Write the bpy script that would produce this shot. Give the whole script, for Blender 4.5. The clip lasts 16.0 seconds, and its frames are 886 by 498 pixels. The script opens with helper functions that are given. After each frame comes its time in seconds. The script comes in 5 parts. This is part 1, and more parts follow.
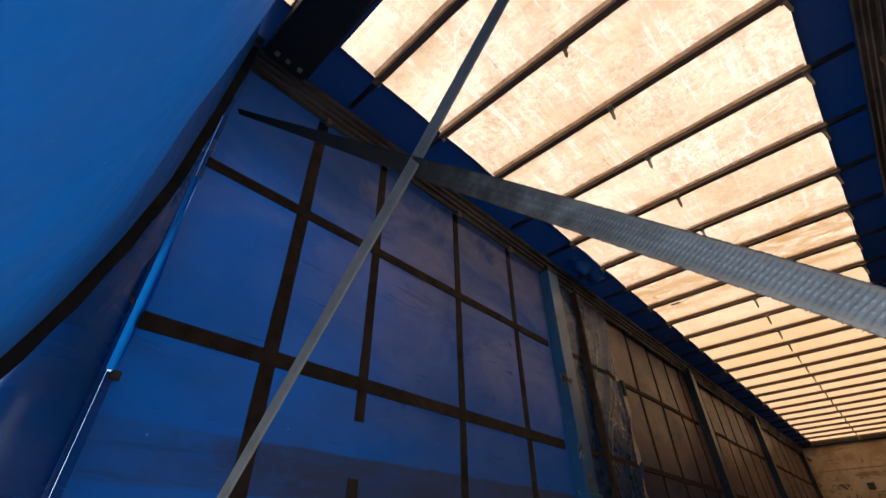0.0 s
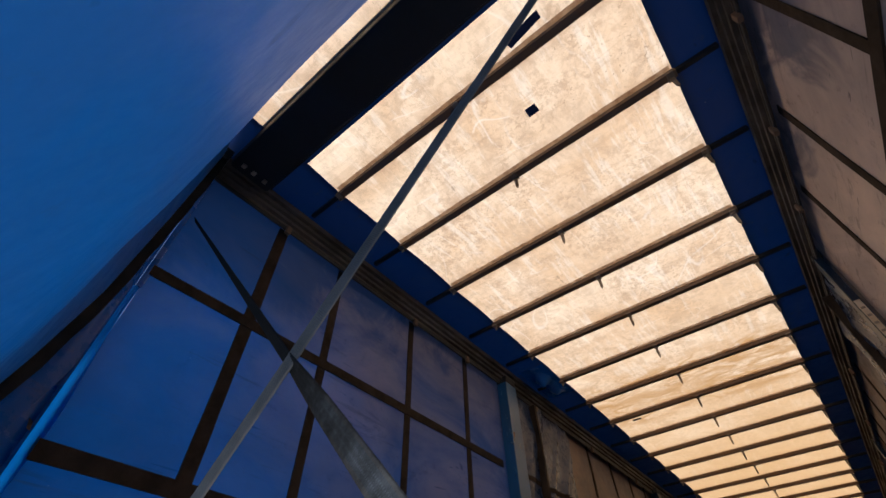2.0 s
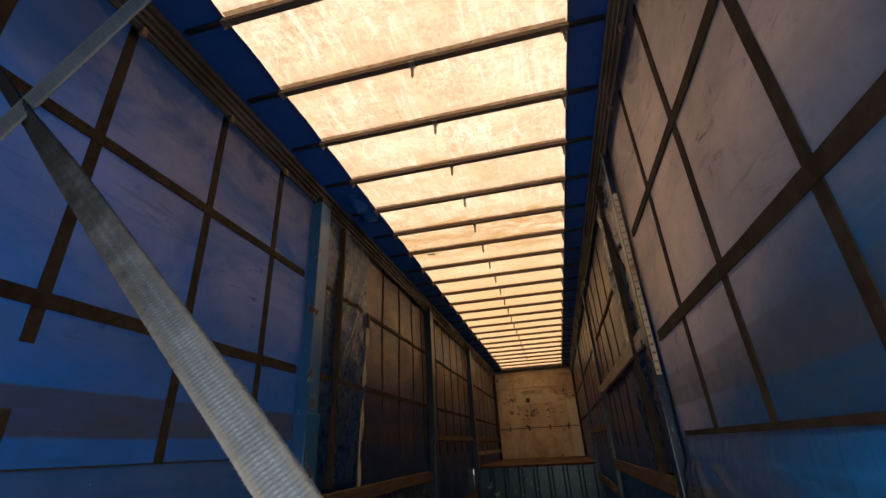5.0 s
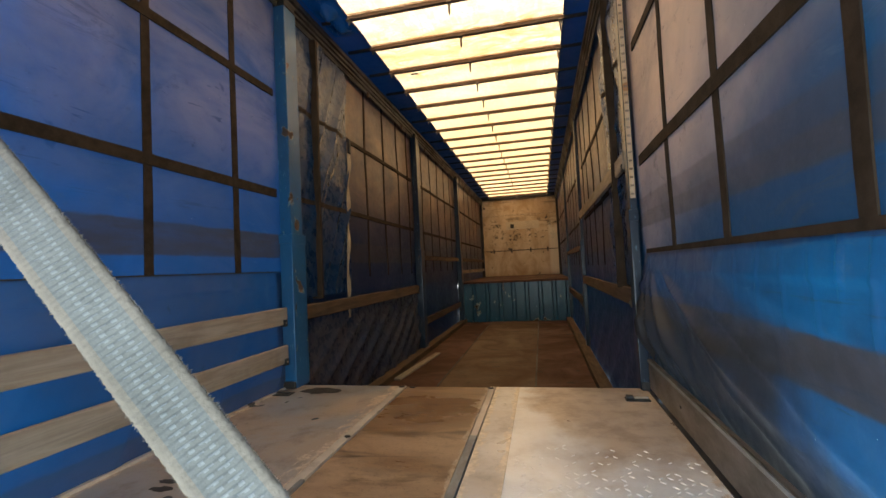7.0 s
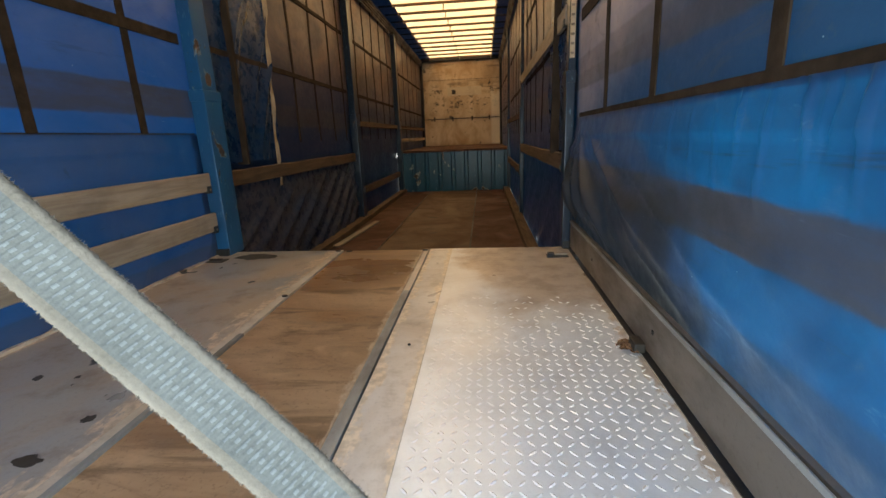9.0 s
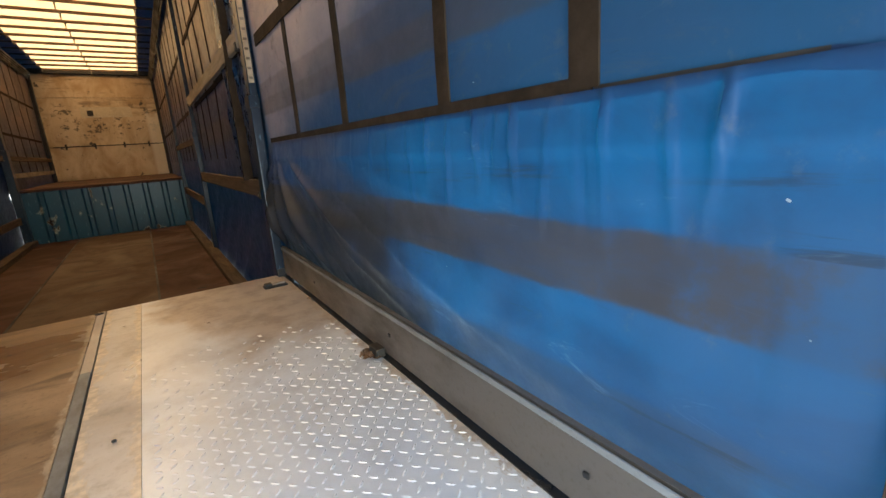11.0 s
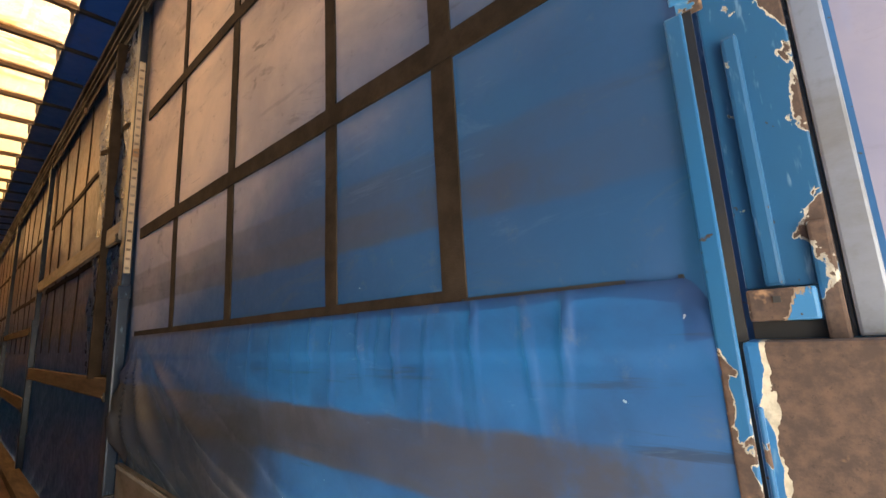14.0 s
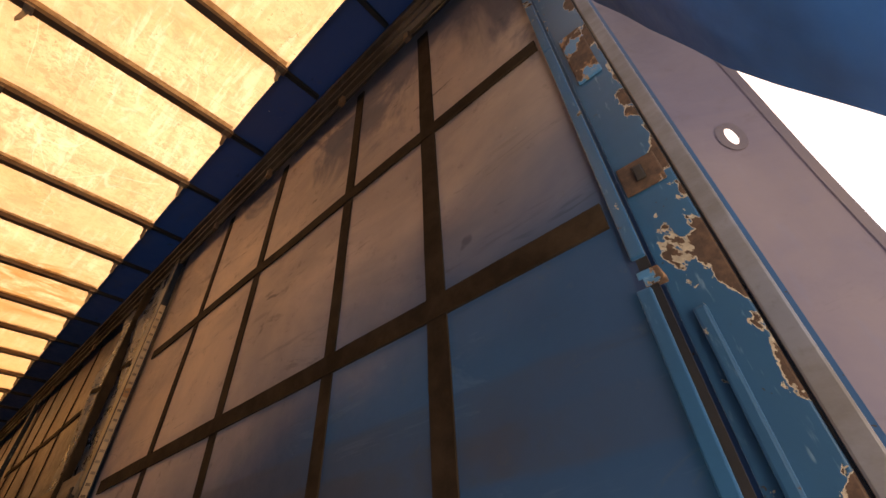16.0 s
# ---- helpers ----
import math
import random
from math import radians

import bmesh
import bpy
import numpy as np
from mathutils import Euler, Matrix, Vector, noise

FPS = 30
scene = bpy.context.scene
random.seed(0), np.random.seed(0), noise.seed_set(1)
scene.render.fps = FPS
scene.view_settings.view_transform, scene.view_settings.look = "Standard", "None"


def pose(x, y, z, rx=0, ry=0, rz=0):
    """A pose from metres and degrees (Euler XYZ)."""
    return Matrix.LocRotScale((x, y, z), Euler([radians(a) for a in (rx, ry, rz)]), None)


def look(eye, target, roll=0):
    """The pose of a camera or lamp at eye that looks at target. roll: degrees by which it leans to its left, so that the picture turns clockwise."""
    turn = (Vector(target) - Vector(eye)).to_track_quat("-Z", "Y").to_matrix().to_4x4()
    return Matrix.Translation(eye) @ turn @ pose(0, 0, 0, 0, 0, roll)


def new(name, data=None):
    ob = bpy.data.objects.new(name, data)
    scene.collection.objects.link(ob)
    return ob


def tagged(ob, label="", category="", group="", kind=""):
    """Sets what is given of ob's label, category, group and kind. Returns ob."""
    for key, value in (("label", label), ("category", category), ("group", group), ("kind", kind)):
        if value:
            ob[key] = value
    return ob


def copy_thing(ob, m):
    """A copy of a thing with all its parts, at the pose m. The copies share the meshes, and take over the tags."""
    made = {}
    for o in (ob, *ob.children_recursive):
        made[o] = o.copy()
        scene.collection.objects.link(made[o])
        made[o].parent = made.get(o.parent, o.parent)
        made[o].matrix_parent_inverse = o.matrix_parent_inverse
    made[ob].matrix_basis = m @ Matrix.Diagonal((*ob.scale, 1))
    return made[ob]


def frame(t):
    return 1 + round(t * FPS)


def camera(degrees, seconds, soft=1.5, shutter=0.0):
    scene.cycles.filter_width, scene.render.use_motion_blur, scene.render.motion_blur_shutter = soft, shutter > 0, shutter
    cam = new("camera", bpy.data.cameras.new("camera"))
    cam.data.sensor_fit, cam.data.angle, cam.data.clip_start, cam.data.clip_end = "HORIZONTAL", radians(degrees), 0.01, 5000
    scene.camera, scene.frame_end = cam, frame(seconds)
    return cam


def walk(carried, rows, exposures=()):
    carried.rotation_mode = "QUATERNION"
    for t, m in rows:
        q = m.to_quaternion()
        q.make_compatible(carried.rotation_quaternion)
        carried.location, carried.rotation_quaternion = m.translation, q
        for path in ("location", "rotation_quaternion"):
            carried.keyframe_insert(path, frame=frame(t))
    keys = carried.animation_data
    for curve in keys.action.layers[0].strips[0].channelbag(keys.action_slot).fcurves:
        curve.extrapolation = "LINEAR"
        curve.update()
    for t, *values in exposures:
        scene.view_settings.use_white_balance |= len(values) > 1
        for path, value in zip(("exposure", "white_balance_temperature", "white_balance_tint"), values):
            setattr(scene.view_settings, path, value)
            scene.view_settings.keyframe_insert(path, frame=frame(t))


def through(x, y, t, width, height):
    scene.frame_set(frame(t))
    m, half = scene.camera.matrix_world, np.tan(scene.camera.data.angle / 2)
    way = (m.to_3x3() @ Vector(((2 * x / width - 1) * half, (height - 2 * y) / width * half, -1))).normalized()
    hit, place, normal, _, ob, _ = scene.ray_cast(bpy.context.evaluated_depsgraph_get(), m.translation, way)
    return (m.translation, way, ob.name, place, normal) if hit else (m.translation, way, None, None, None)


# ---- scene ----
cam = camera(90.9, 16.0)
PATH = [
    (0, (0.378, 0.081, 0.734), (-0.728, 1.262, 1.909), -0.7),
    (0.5, (0.423, 0.074, 0.801), (-0.661, 1.248, 2.003), -1.2),
    (1, (0.5, 0.07, 0.82), (-0.496, 1.15, 2.177), -1.3),
    (1.5, (0.52, 0.088, 0.826), (-0.394, 1.109, 2.283), -1.8),
    (2, (0.54, 0.084, 0.829), (-0.299, 1.141, 2.306), -0.9),
    (2.5, (0.551, 0.086, 0.822), (-0.058, 1.294, 2.295), -1.4),
    (3, (0.538, 0.088, 0.82), (0.184, 1.384, 2.301), -2.6),
    (3.5, (0.543, 0.092, 0.82), (0.242, 1.391, 2.311), -3.8),
    (4, (0.548, 0.106, 0.824), (0.24, 1.491, 2.234), -4.3),
    (4.5, (0.552, 0.106, 0.824), (0.19, 1.728, 1.936), -3.8),
    (5, (0.553, 0.109, 0.823), (0.157, 1.883, 1.657), -3.1),
    (7.3, (0.627, 0.195, 0.791), (0.189, 2.144, 0.736), -2.8),
    (7.5, (0.634, 0.19, 0.796), (0.195, 2.134, 0.633), -2.7),
    (8, (0.642, 0.168, 0.79), (0.213, 2.088, 0.428), -2.3),
    (8.5, (0.651, 0.174, 0.774), (0.252, 2.077, 0.308), -2.4),
    (9, (0.657, 0.202, 0.747), (0.464, 2.129, 0.248), -2.4),
    (9.5, (0.646, 0.191, 0.752), (0.805, 2.11, 0.213), -3.3),
    (10, (0.596, 0.233, 0.75), (1.134, 2.077, 0.193), -3.4),
    (10.2, (0.588, 0.234, 0.753), (1.248, 2.035, 0.185), -3.7),
    (12.3, (0.572, 0.238, 0.751), (1.98, 1.649, 0.587), -3.3),
    (12.5, (0.577, 0.234, 0.749), (1.992, 1.641, 0.614), -3.3),
    (13, (0.581, 0.229, 0.755), (2.018, 1.617, 0.654), -3.6),
    (13.5, (0.573, 0.218, 0.752), (2.049, 1.551, 0.964), -2.9),
    (14, (0.562, 0.194, 0.774), (2.041, 1.489, 1.136), -3.1),
    (14.5, (0.561, 0.193, 0.778), (1.985, 1.401, 1.494), -3.3),
    (15, (0.549, 0.19, 0.79), (1.928, 1.334, 1.679), -3.6),
    (15.5, (0.547, 0.18, 0.804), (1.818, 1.221, 1.944), -3.4),
    (16, (0.56, 0.171, 0.82), (1.746, 1.145, 2.102), -4.0),
]
EXPOSURES = [(0, 1.0, 6100, 13), (1, 0.9, 5950, 13), (3, 0.55, 6250, 13), (4, 0.55, 6450, 12), (5, 1.0, 6750, 10), (7.5, 2.05, 6600, 1), (8, 2.1, 6700, 0), (10, 1.85, 6700, 3),
             (12.5, 2.5, 7600, 3), (13.5, 2.4, 8000, 7), (14.5, 2.05, 9000, 16), (15.2, 1.75, 9400, 18), (16, 1.08, 12000, 28)]
walk(cam, [(t, look(eye, target, roll)) for t, eye, target, roll in PATH], EXPOSURES)

# ---- world, sun ----
world = bpy.data.worlds.new("world")
scene.world = world
world.use_nodes = True
wn = world.node_tree.nodes
sky = wn.new("ShaderNodeTexSky")
sky.sky_type, sky.sun_disc = "NISHITA", False
sky.sun_elevation, sky.sun_rotation = radians(59), radians(103)
wn["Background"].inputs["Strength"].default_value = 0.15
world.node_tree.links.new(sky.outputs[0], wn["Background"].inputs["Color"])
sun_data = bpy.data.lights.new("sun", "SUN")
sun_data.energy, sun_data.angle, sun_data.color = 4.0, radians(0.6), (1.0, 0.95, 0.87)
sun = new("sun", sun_data)
sun.matrix_world = look((7.0, -1.6, 12.2), (0, 0, 0))
# lamp added outside the open rear, standing in for sky light on the deck
rear_fill = bpy.data.lights.new("rear_sky_fill", "AREA")
rear_fill.shape, rear_fill.size, rear_fill.size_y, rear_fill.energy, rear_fill.color = "RECTANGLE", 1.5, 1.5, 18.0, (0.84, 0.92, 1.0)
new("rear_sky_fill", rear_fill).matrix_world = look((0.42, -1.05, 0.42), (0.42, 1.6, 0.2))


# ---- materials ----
class Nodes:
    """A small wrapper round a material's node tree."""

    def __init__(self, name):
        self.mat = bpy.data.materials.new(name)
        self.mat.use_nodes = True
        self.tree = self.mat.node_tree
        self.n = self.tree.nodes
        self.bsdf = self.n["Principled BSDF"]
        self.out = self.n["Material Output"]
        self.pos = self.n.new("ShaderNodeNewGeometry").outputs["Position"]

    def link(self, a, b):
        self.tree.links.new(a, b)

    def put(self, socket, value):
        if hasattr(value, "is_output"):
            self.link(value, socket)
        else:
            socket.default_value = (*value, 1) if isinstance(value, tuple) and len(value) == 3 and socket.type == "RGBA" else value

    def scaled(self, x, y, z):
        m = self.n.new("ShaderNodeMapping")
        m.inputs["Scale"].default_value = (x, y, z)
        self.link(self.pos, m.inputs["Vector"])
        return m.outputs[0]

    def noise(self, scale, detail=4.0, rough=0.55, vec=None, warp=0.0):
        t = self.n.new("ShaderNodeTexNoise")
        t.inputs["Scale"].default_value = scale
        t.inputs["Detail"].default_value = detail
        t.inputs["Roughness"].default_value = rough
        t.inputs["Distortion"].default_value = warp
        self.link(vec or self.pos, t.inputs["Vector"])
        return t.outputs["Fac"]

    def step(self, fac, lo, hi, a=0.0, b=1.0):
        r = self.n.new("ShaderNodeMapRange")
        r.interpolation_type = "SMOOTHSTEP"
        self.put(r.inputs["Value"], fac)
        for key, v in (("From Min", lo), ("From Max", hi), ("To Min", a), ("To Max", b)):
            r.inputs[key].default_value = v
        return r.outputs[0]

    def math(self, op, a, b=0.0):
        m = self.n.new("ShaderNodeMath")
        m.operation = op
        self.put(m.inputs[0], a)
        self.put(m.inputs[1], b)
        return m.outputs[0]

    def mix(self, fac, a, b):
        m = self.n.new("ShaderNodeMix")
        m.data_type = "RGBA"
        self.put(m.inputs[0], fac)
        self.put(m.inputs[6], a)
        self.put(m.inputs[7], b)
        return m.outputs[2]

    def axis(self, name):
        s = self.n.new("ShaderNodeSeparateXYZ")
        self.link(self.pos, s.inputs[0])
        return s.outputs[name]

    def bump(self, height, strength=0.4, distance=0.01):
        b = self.n.new("ShaderNodeBump")
        b.inputs["Strength"].default_value = strength
        b.inputs["Distance"].default_value = distance
        self.link(height, b.inputs["Height"])
        return b.outputs[0]

    def surface(self, color, rough=0.7, metal=0.0, normal=None, spec=0.5):
        self.put(self.bsdf.inputs["Base Color"], color)
        self.put(self.bsdf.inputs["Roughness"], rough)
        self.put(self.bsdf.inputs["Metallic"], metal)
        self.bsdf.inputs["Specular IOR Level"].default_value = spec
        if normal:
            self.link(normal, self.bsdf.inputs["Normal"])
        return self.mat

    def backlit(self, fac, color, normal=None):
        """Lets light from the far side through: fac of it, tinted."""
        t = self.n.new("ShaderNodeBsdfTranslucent")
        self.put(t.inputs["Color"], color)
        if normal:
            self.link(normal, t.inputs["Normal"])
        m = self.n.new("ShaderNodeMixShader")
        self.put(m.inputs[0], fac)
        self.link(self.bsdf.outputs[0], m.inputs[1])
        self.link(t.outputs[0], m.inputs[2])
        self.link(m.outputs[0], self.out.inputs["Surface"])
        return self.mat


def roof_cloth():
    """Cream translucent cloth: cloudy, speckled with dirt, creased by a few thin pale lines, browner along the bows and towards the front."""
    k = Nodes("translucent_roof_cloth")
    y = k.axis("Y")
    big = k.noise(1.1, 6, 0.62, warp=0.8)
    fine = k.noise(30, 6, 0.7)
    tone = k.mix(k.step(big, 0.30, 0.70), (0.76, 0.49, 0.26), (0.98, 0.75, 0.49))
    tone = k.mix(k.step(k.noise(4, 8, 0.75, k.scaled(1.6, 0.7, 1), warp=0.4), 0.45, 0.75, 0, 0.5), tone, (0.58, 0.37, 0.20))
    from_bow = k.math("ABSOLUTE", k.math("SUBTRACT", k.math("FRACT", k.math("ADD", k.math("DIVIDE", k.math("SUBTRACT", y, 0.897), 0.5465), 0.5)), 0.5))
    grimy = k.math("MULTIPLY", k.step(from_bow, 0.04, 0.20, 1, 0), k.step(k.noise(7, 6, 0.7), 0.3, 0.65, 0.2, 0.9))
    tone = k.mix(k.math("MULTIPLY", grimy, 0.6), tone, (0.46, 0.28, 0.15))
    # dirt in fine broken speckles, thicker in patches
    patch = k.step(k.noise(2.3, 5, 0.65, warp=0.6), 0.38, 0.62, 0.3, 1.0)
    grit = k.step(k.noise(26, 6, 0.8, warp=0.5), 0.46, 0.60)
    tone = k.mix(k.math("MULTIPLY", k.math("MULTIPLY", grit, patch), 0.60), tone, (0.36, 0.21, 0.11))
    mottle = k.step(k.noise(10, 7, 0.75, k.scaled(1, 0.8, 1), warp=0.6), 0.47, 0.62, 0, 0.5)
    tone = k.mix(mottle, tone, (0.50, 0.33, 0.19))
    rubbed = k.step(k.noise(20, 5, 0.7, k.scaled(1.0, 0.12, 1), warp=0.3), 0.52, 0.64, 0, 0.45)
    tone = k.mix(rubbed, tone, (1.0, 0.86, 0.64))
    streak = k.step(k.noise(26, 4, 0.65, k.scaled(0.10, 1.0, 1), warp=0.5), 0.54, 0.66, 0, 0.35)
    tone = k.mix(streak, tone, (0.52, 0.33, 0.18))
    for size, stretch, warp, gate in ((1.3, (1.5, 0.7, 1), 0.9, 0.54), (2.1, (0.6, 1.6, 1), 0.6, 0.57)):
        line = k.math("ABSOLUTE", k.math("SUBTRACT", k.noise(size, 1.5, 0.35, k.scaled(*stretch), warp=warp), 0.5))
        line = k.math("MULTIPLY", k.step(line, 0.001, 0.007, 1, 0), k.step(k.noise(1.7 * size, 3, 0.6), gate - 0.06, gate + 0.04))
        tone = k.mix(k.math("MULTIPLY", line, 0.42), tone, (1.0, 0.88, 0.68))
    specks = k.math("MULTIPLY", k.step(k.noise(60, 3, 0.6), 0.62, 0.68), k.step(k.noise(2.1, 4, 0.6), 0.5, 0.62))
    tone = k.mix(k.math("MULTIPLY", specks, 0.7), tone, (0.30, 0.18, 0.09))
    scuff = k.math("MULTIPLY", k.step(k.noise(9, 3, 0.5, k.scaled(2.2, 0.8, 1), warp=0.3), 0.73, 0.76), 0.6)
    tone = k.mix(scuff, tone, (0.22, 0.13, 0.07))
    tone = k.mix(k.step(y, 2.5, 7.5, 0, 0.75), tone, (0.70, 0.405, 0.16))
    worn = k.math("MULTIPLY", k.step(y, 3.9, 4.15), k.step(y, 4.95, 5.15, 1, 0))
    rings = k.math("ABSOLUTE", k.math("SUBTRACT", k.noise(2.0, 4, 0.5, k.scaled(0.8, 1.9, 1), warp=0.9), 0.5))
    worn = k.math("MULTIPLY", worn, k.math("MAXIMUM", k.step(rings, 0.008, 0.035, 0.9, 0), k.step(k.noise(2.2, 6, 0.65, k.scaled(1, 2.2, 1), warp=1.5), 0.42, 0.6, 0, 0.7)))
    tone = k.mix(worn, tone, (0.50, 0.26, 0.09))
    k.surface((0.6, 0.52, 0.4), 0.6, 0, k.bump(fine, 0.25, 0.004), 0.3)
    return k.backlit(0.52, tone)


def sleeve_cloth():
    k = Nodes("doubled_roof_cloth")
    c = k.mix(k.step(k.noise(22, 6, 0.7), 0.35, 0.7), (0.52, 0.42, 0.33), (0.30, 0.21, 0.15))
    k.surface((0.36, 0.28, 0.21), 0.7)
    return k.backlit(0.75, c)


def tarp(name, bands=(), through=0.07, dust=0.72, deep=(0.008, 0.19, 0.56), clean=(0.02, 0.075, 0.20), least=0.2, upper_z=None, dust_light_y=None, low=0.55, gloss=0.40, spec=0.25, scuffs=0.0, glow_fade=None, glow_axis="Y", soil_tone=(0.40, 0.305, 0.235), fade=(0.35, 1.1), drop=0.05, hem=None, lower_dark=None, dust_line=None):
    """Blue PVC tarpaulin, dusty inside. bands: (low, high, strength) of printed stripes on the outside that hold back
    the light;
    upper_z: (from, to, rest): from that height up the cloth lets only the rest through;
    dust_light_y: (from, to): less dusty tone by the doors, for thinner dust and bluer light; glow_fade: (from, to,
    rest): outside light dimmed in the colour along the cloth;
    drop: how far below that height the dust reaches; hem: (from, to, rest): doubled cloth across the trailer;
    lower_dark: (from, to, top): darker below that height, setting in along the curtain;
    dust_line: (from, to, slope): height above which the dusty tone shows, lower towards the front by that slope."""
    k = Nodes(name)
    soil = k.noise(1.6, 6, 0.6, k.scaled(1, 0.7, 1.3), warp=0.6)
    fine = k.noise(14, 6, 0.7)
    spots = k.noise(7, 3, 0.5)
    amount = k.step(soil, 0.28, 0.75, least, dust)
    z = k.axis("Z")
    # dusty tone grows with height; warm roof light is mixed into it
    if dust_line:
        level = k.math("ADD", k.math("ADD", z, k.math("MULTIPLY", k.axis("Y"), dust_line[2])), k.step(k.noise(1.4, 5, 0.6, warp=0.5), 0.25, 0.75, -0.08, 0.08))
        amount = k.math("MULTIPLY", amount, k.step(level, dust_line[0], dust_line[1], low, 1.0))
    elif upper_z:
        amount = k.math("MULTIPLY", amount, k.step(z, upper_z[0] - drop, upper_z[1] + 0.1 - drop, low, 1.0))
    # less of it by the doors: thinner dust and bluer light in one tone
    if dust_light_y:
        amount = k.math("MULTIPLY", amount, k.step(k.axis("Y"), dust_light_y[0], dust_light_y[1], 0.35, 1.0))
        # shade high up by the doors, put in as less of the pale dusty tone
        top_shade = k.math("ADD", k.math("SUBTRACT", z, k.math("MULTIPLY", k.axis("Y"), 0.30)), k.step(k.noise(1.9, 5, 0.6, warp=0.8), 0.25, 0.75, -0.35, 0.35))
        amount = k.math("MULTIPLY", amount, k.step(top_shade, 1.98, 2.36, 1.0, 0.30))
    base = k.mix(amount, clean, soil_tone)
    base = k.mix(k.step(fine, 0.58, 0.74, 0, 0.45), base, (0.10, 0.085, 0.08))
    base = k.mix(k.step(k.noise(3.4, 8, 0.75, k.scaled(1, 0.5, 1.6), warp=1.2), 0.58, 0.68, 0, 0.4), base, (0.07, 0.06, 0.06))
    base = k.mix(k.step(spots, 0.72, 0.78, 0, 0.5), base, (0.03, 0.03, 0.035))
    rub = k.math("MULTIPLY", k.step(k.noise(11, 3, 0.6, k.scaled(1, 0.35, 2.6), warp=0.4), 0.66, 0.70), k.step(k.noise(2.3, 3), 0.5, 0.6))
    base = k.mix(k.math("MULTIPLY", rub, 0.6), base, (0.02, 0.022, 0.03))
    base = k.mix(k.step(k.noise(55, 2, 0.4), 0.80, 0.815, 0, 0.7), base, (0.5, 0.47, 0.42))
    glow = k.mix(k.step(soil, 0.3, 0.75, 0.0, 0.45), deep, tuple(c * 0.55 for c in deep))
    glow = k.mix(k.step(k.noise(40, 3, 0.6, k.scaled(1, 1, 0.25)), 0.55, 0.8, 0, 0.25), glow, (0.012, 0.24, 0.68))
    # weaker outside light along the cloth, put in as a darker glow colour
    if glow_fade:
        along = k.math("ADD", k.axis(glow_axis), k.step(k.noise(1.6, 5, 0.6), 0.25, 0.75, -0.35, 0.35))
        glow = k.mix(k.step(along, glow_fade[0], glow_fade[1], 0.0, 1.0 - glow_fade[2]), glow, (0.006, 0.02, 0.04))
    if hem:
        glow = k.mix(k.step(k.axis("X"), hem[1], hem[0], 1.0 - hem[2], 0.0), glow, (0.006, 0.02, 0.05))
    edge = k.math("ADD", z, k.step(k.noise(9, 6, 0.7, k.scaled(1, 0.6, 1)), 0.2, 0.8, -0.006, 0.006))
    for lo, hi, strength in bands:
        inside = k.math("MULTIPLY", k.step(edge, lo - 0.009, lo + 0.009), k.step(edge, hi - 0.009, hi + 0.009, 1, 0))
        inside = k.math("MULTIPLY", inside, k.step(k.noise(5, 6, 0.7, k.scaled(1, 0.5, 2)), 0.3, 0.6, 0.72, 1.0))
        inside = k.math("MULTIPLY", inside, strength)
        if dust_light_y:
            worn_off = k.math("ADD", k.axis("Y"), k.step(k.noise(6, 6, 0.7), 0.25, 0.75, -0.25, 0.25))
            inside = k.math("MULTIPLY", inside, k.step(worn_off, fade[0], fade[1], 0.3, 1.0))
        glow = k.mix(inside, glow, (0.030, 0.024, 0.018))
        base = k.mix(k.math("MULTIPLY", inside, 0.85), base, (0.072, 0.057, 0.038))
    if upper_z:
        soft = k.math("ADD", z, k.step(k.noise(1.2, 4, 0.5), 0.2, 0.8, -0.2, 0.2))
        glow = k.mix(k.step(soft, upper_z[0], upper_z[1], 0.0, 1.0 - upper_z[2]), glow, (0.02, 0.02, 0.03))
    if scuffs:
        blotch = k.step(k.noise(2.6, 7, 0.68, k.scaled(1, 0.6, 1.1), warp=1.0), 0.42, 0.66, 0, 0.45 * scuffs)
        glow = k.mix(blotch, glow, (0.004, 0.045, 0.13))
        for size, stretch, lo in ((7, (1, 0.16, 2.6), 0.60), (16, (1, 0.12, 2.2), 0.63)):
            drag = k.math("MULTIPLY", k.step(k.noise(size, 5, 0.7, k.scaled(*stretch), warp=0.25), lo, lo + 0.07), k.step(k.noise(1.8, 3), 0.42, 0.56))
            glow = k.mix(k.math("MULTIPLY", drag, 0.55 * scuffs), glow, (0.006, 0.03, 0.07))
            base = k.mix(k.math("MULTIPLY", drag, 0.5 * scuffs), base, (0.035, 0.04, 0.05))
        pale = k.math("MULTIPLY", k.step(k.noise(5, 6, 0.7, k.scaled(1, 0.35, 1.6), warp=0.8), 0.60, 0.70), 0.35 * scuffs)
        base = k.mix(pale, base, (0.17, 0.20, 0.24))
    if lower_dark:
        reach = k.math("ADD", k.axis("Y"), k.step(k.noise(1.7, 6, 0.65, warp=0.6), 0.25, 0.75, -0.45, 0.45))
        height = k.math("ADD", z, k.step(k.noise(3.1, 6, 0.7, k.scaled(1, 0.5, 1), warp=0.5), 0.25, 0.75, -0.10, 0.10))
        low_mask = k.math("MULTIPLY", k.step(reach, lower_dark[0], lower_dark[1]), k.step(height, lower_dark[2] - 0.12, lower_dark[2] + 0.06, 0.9, 0))
        glow = k.mix(low_mask, glow, (0.008, 0.014, 0.020))
        base = k.mix(k.math("MULTIPLY", low_mask, 0.85), base, (0.030, 0.028, 0.024))
    n = k.bump(k.noise(4, 5, 0.55), 0.25, 0.02)
    k.surface(base, k.step(fine, 0.3, 0.8, gloss, gloss + 0.2), 0, n, spec)
    return k.backlit(through, glow)


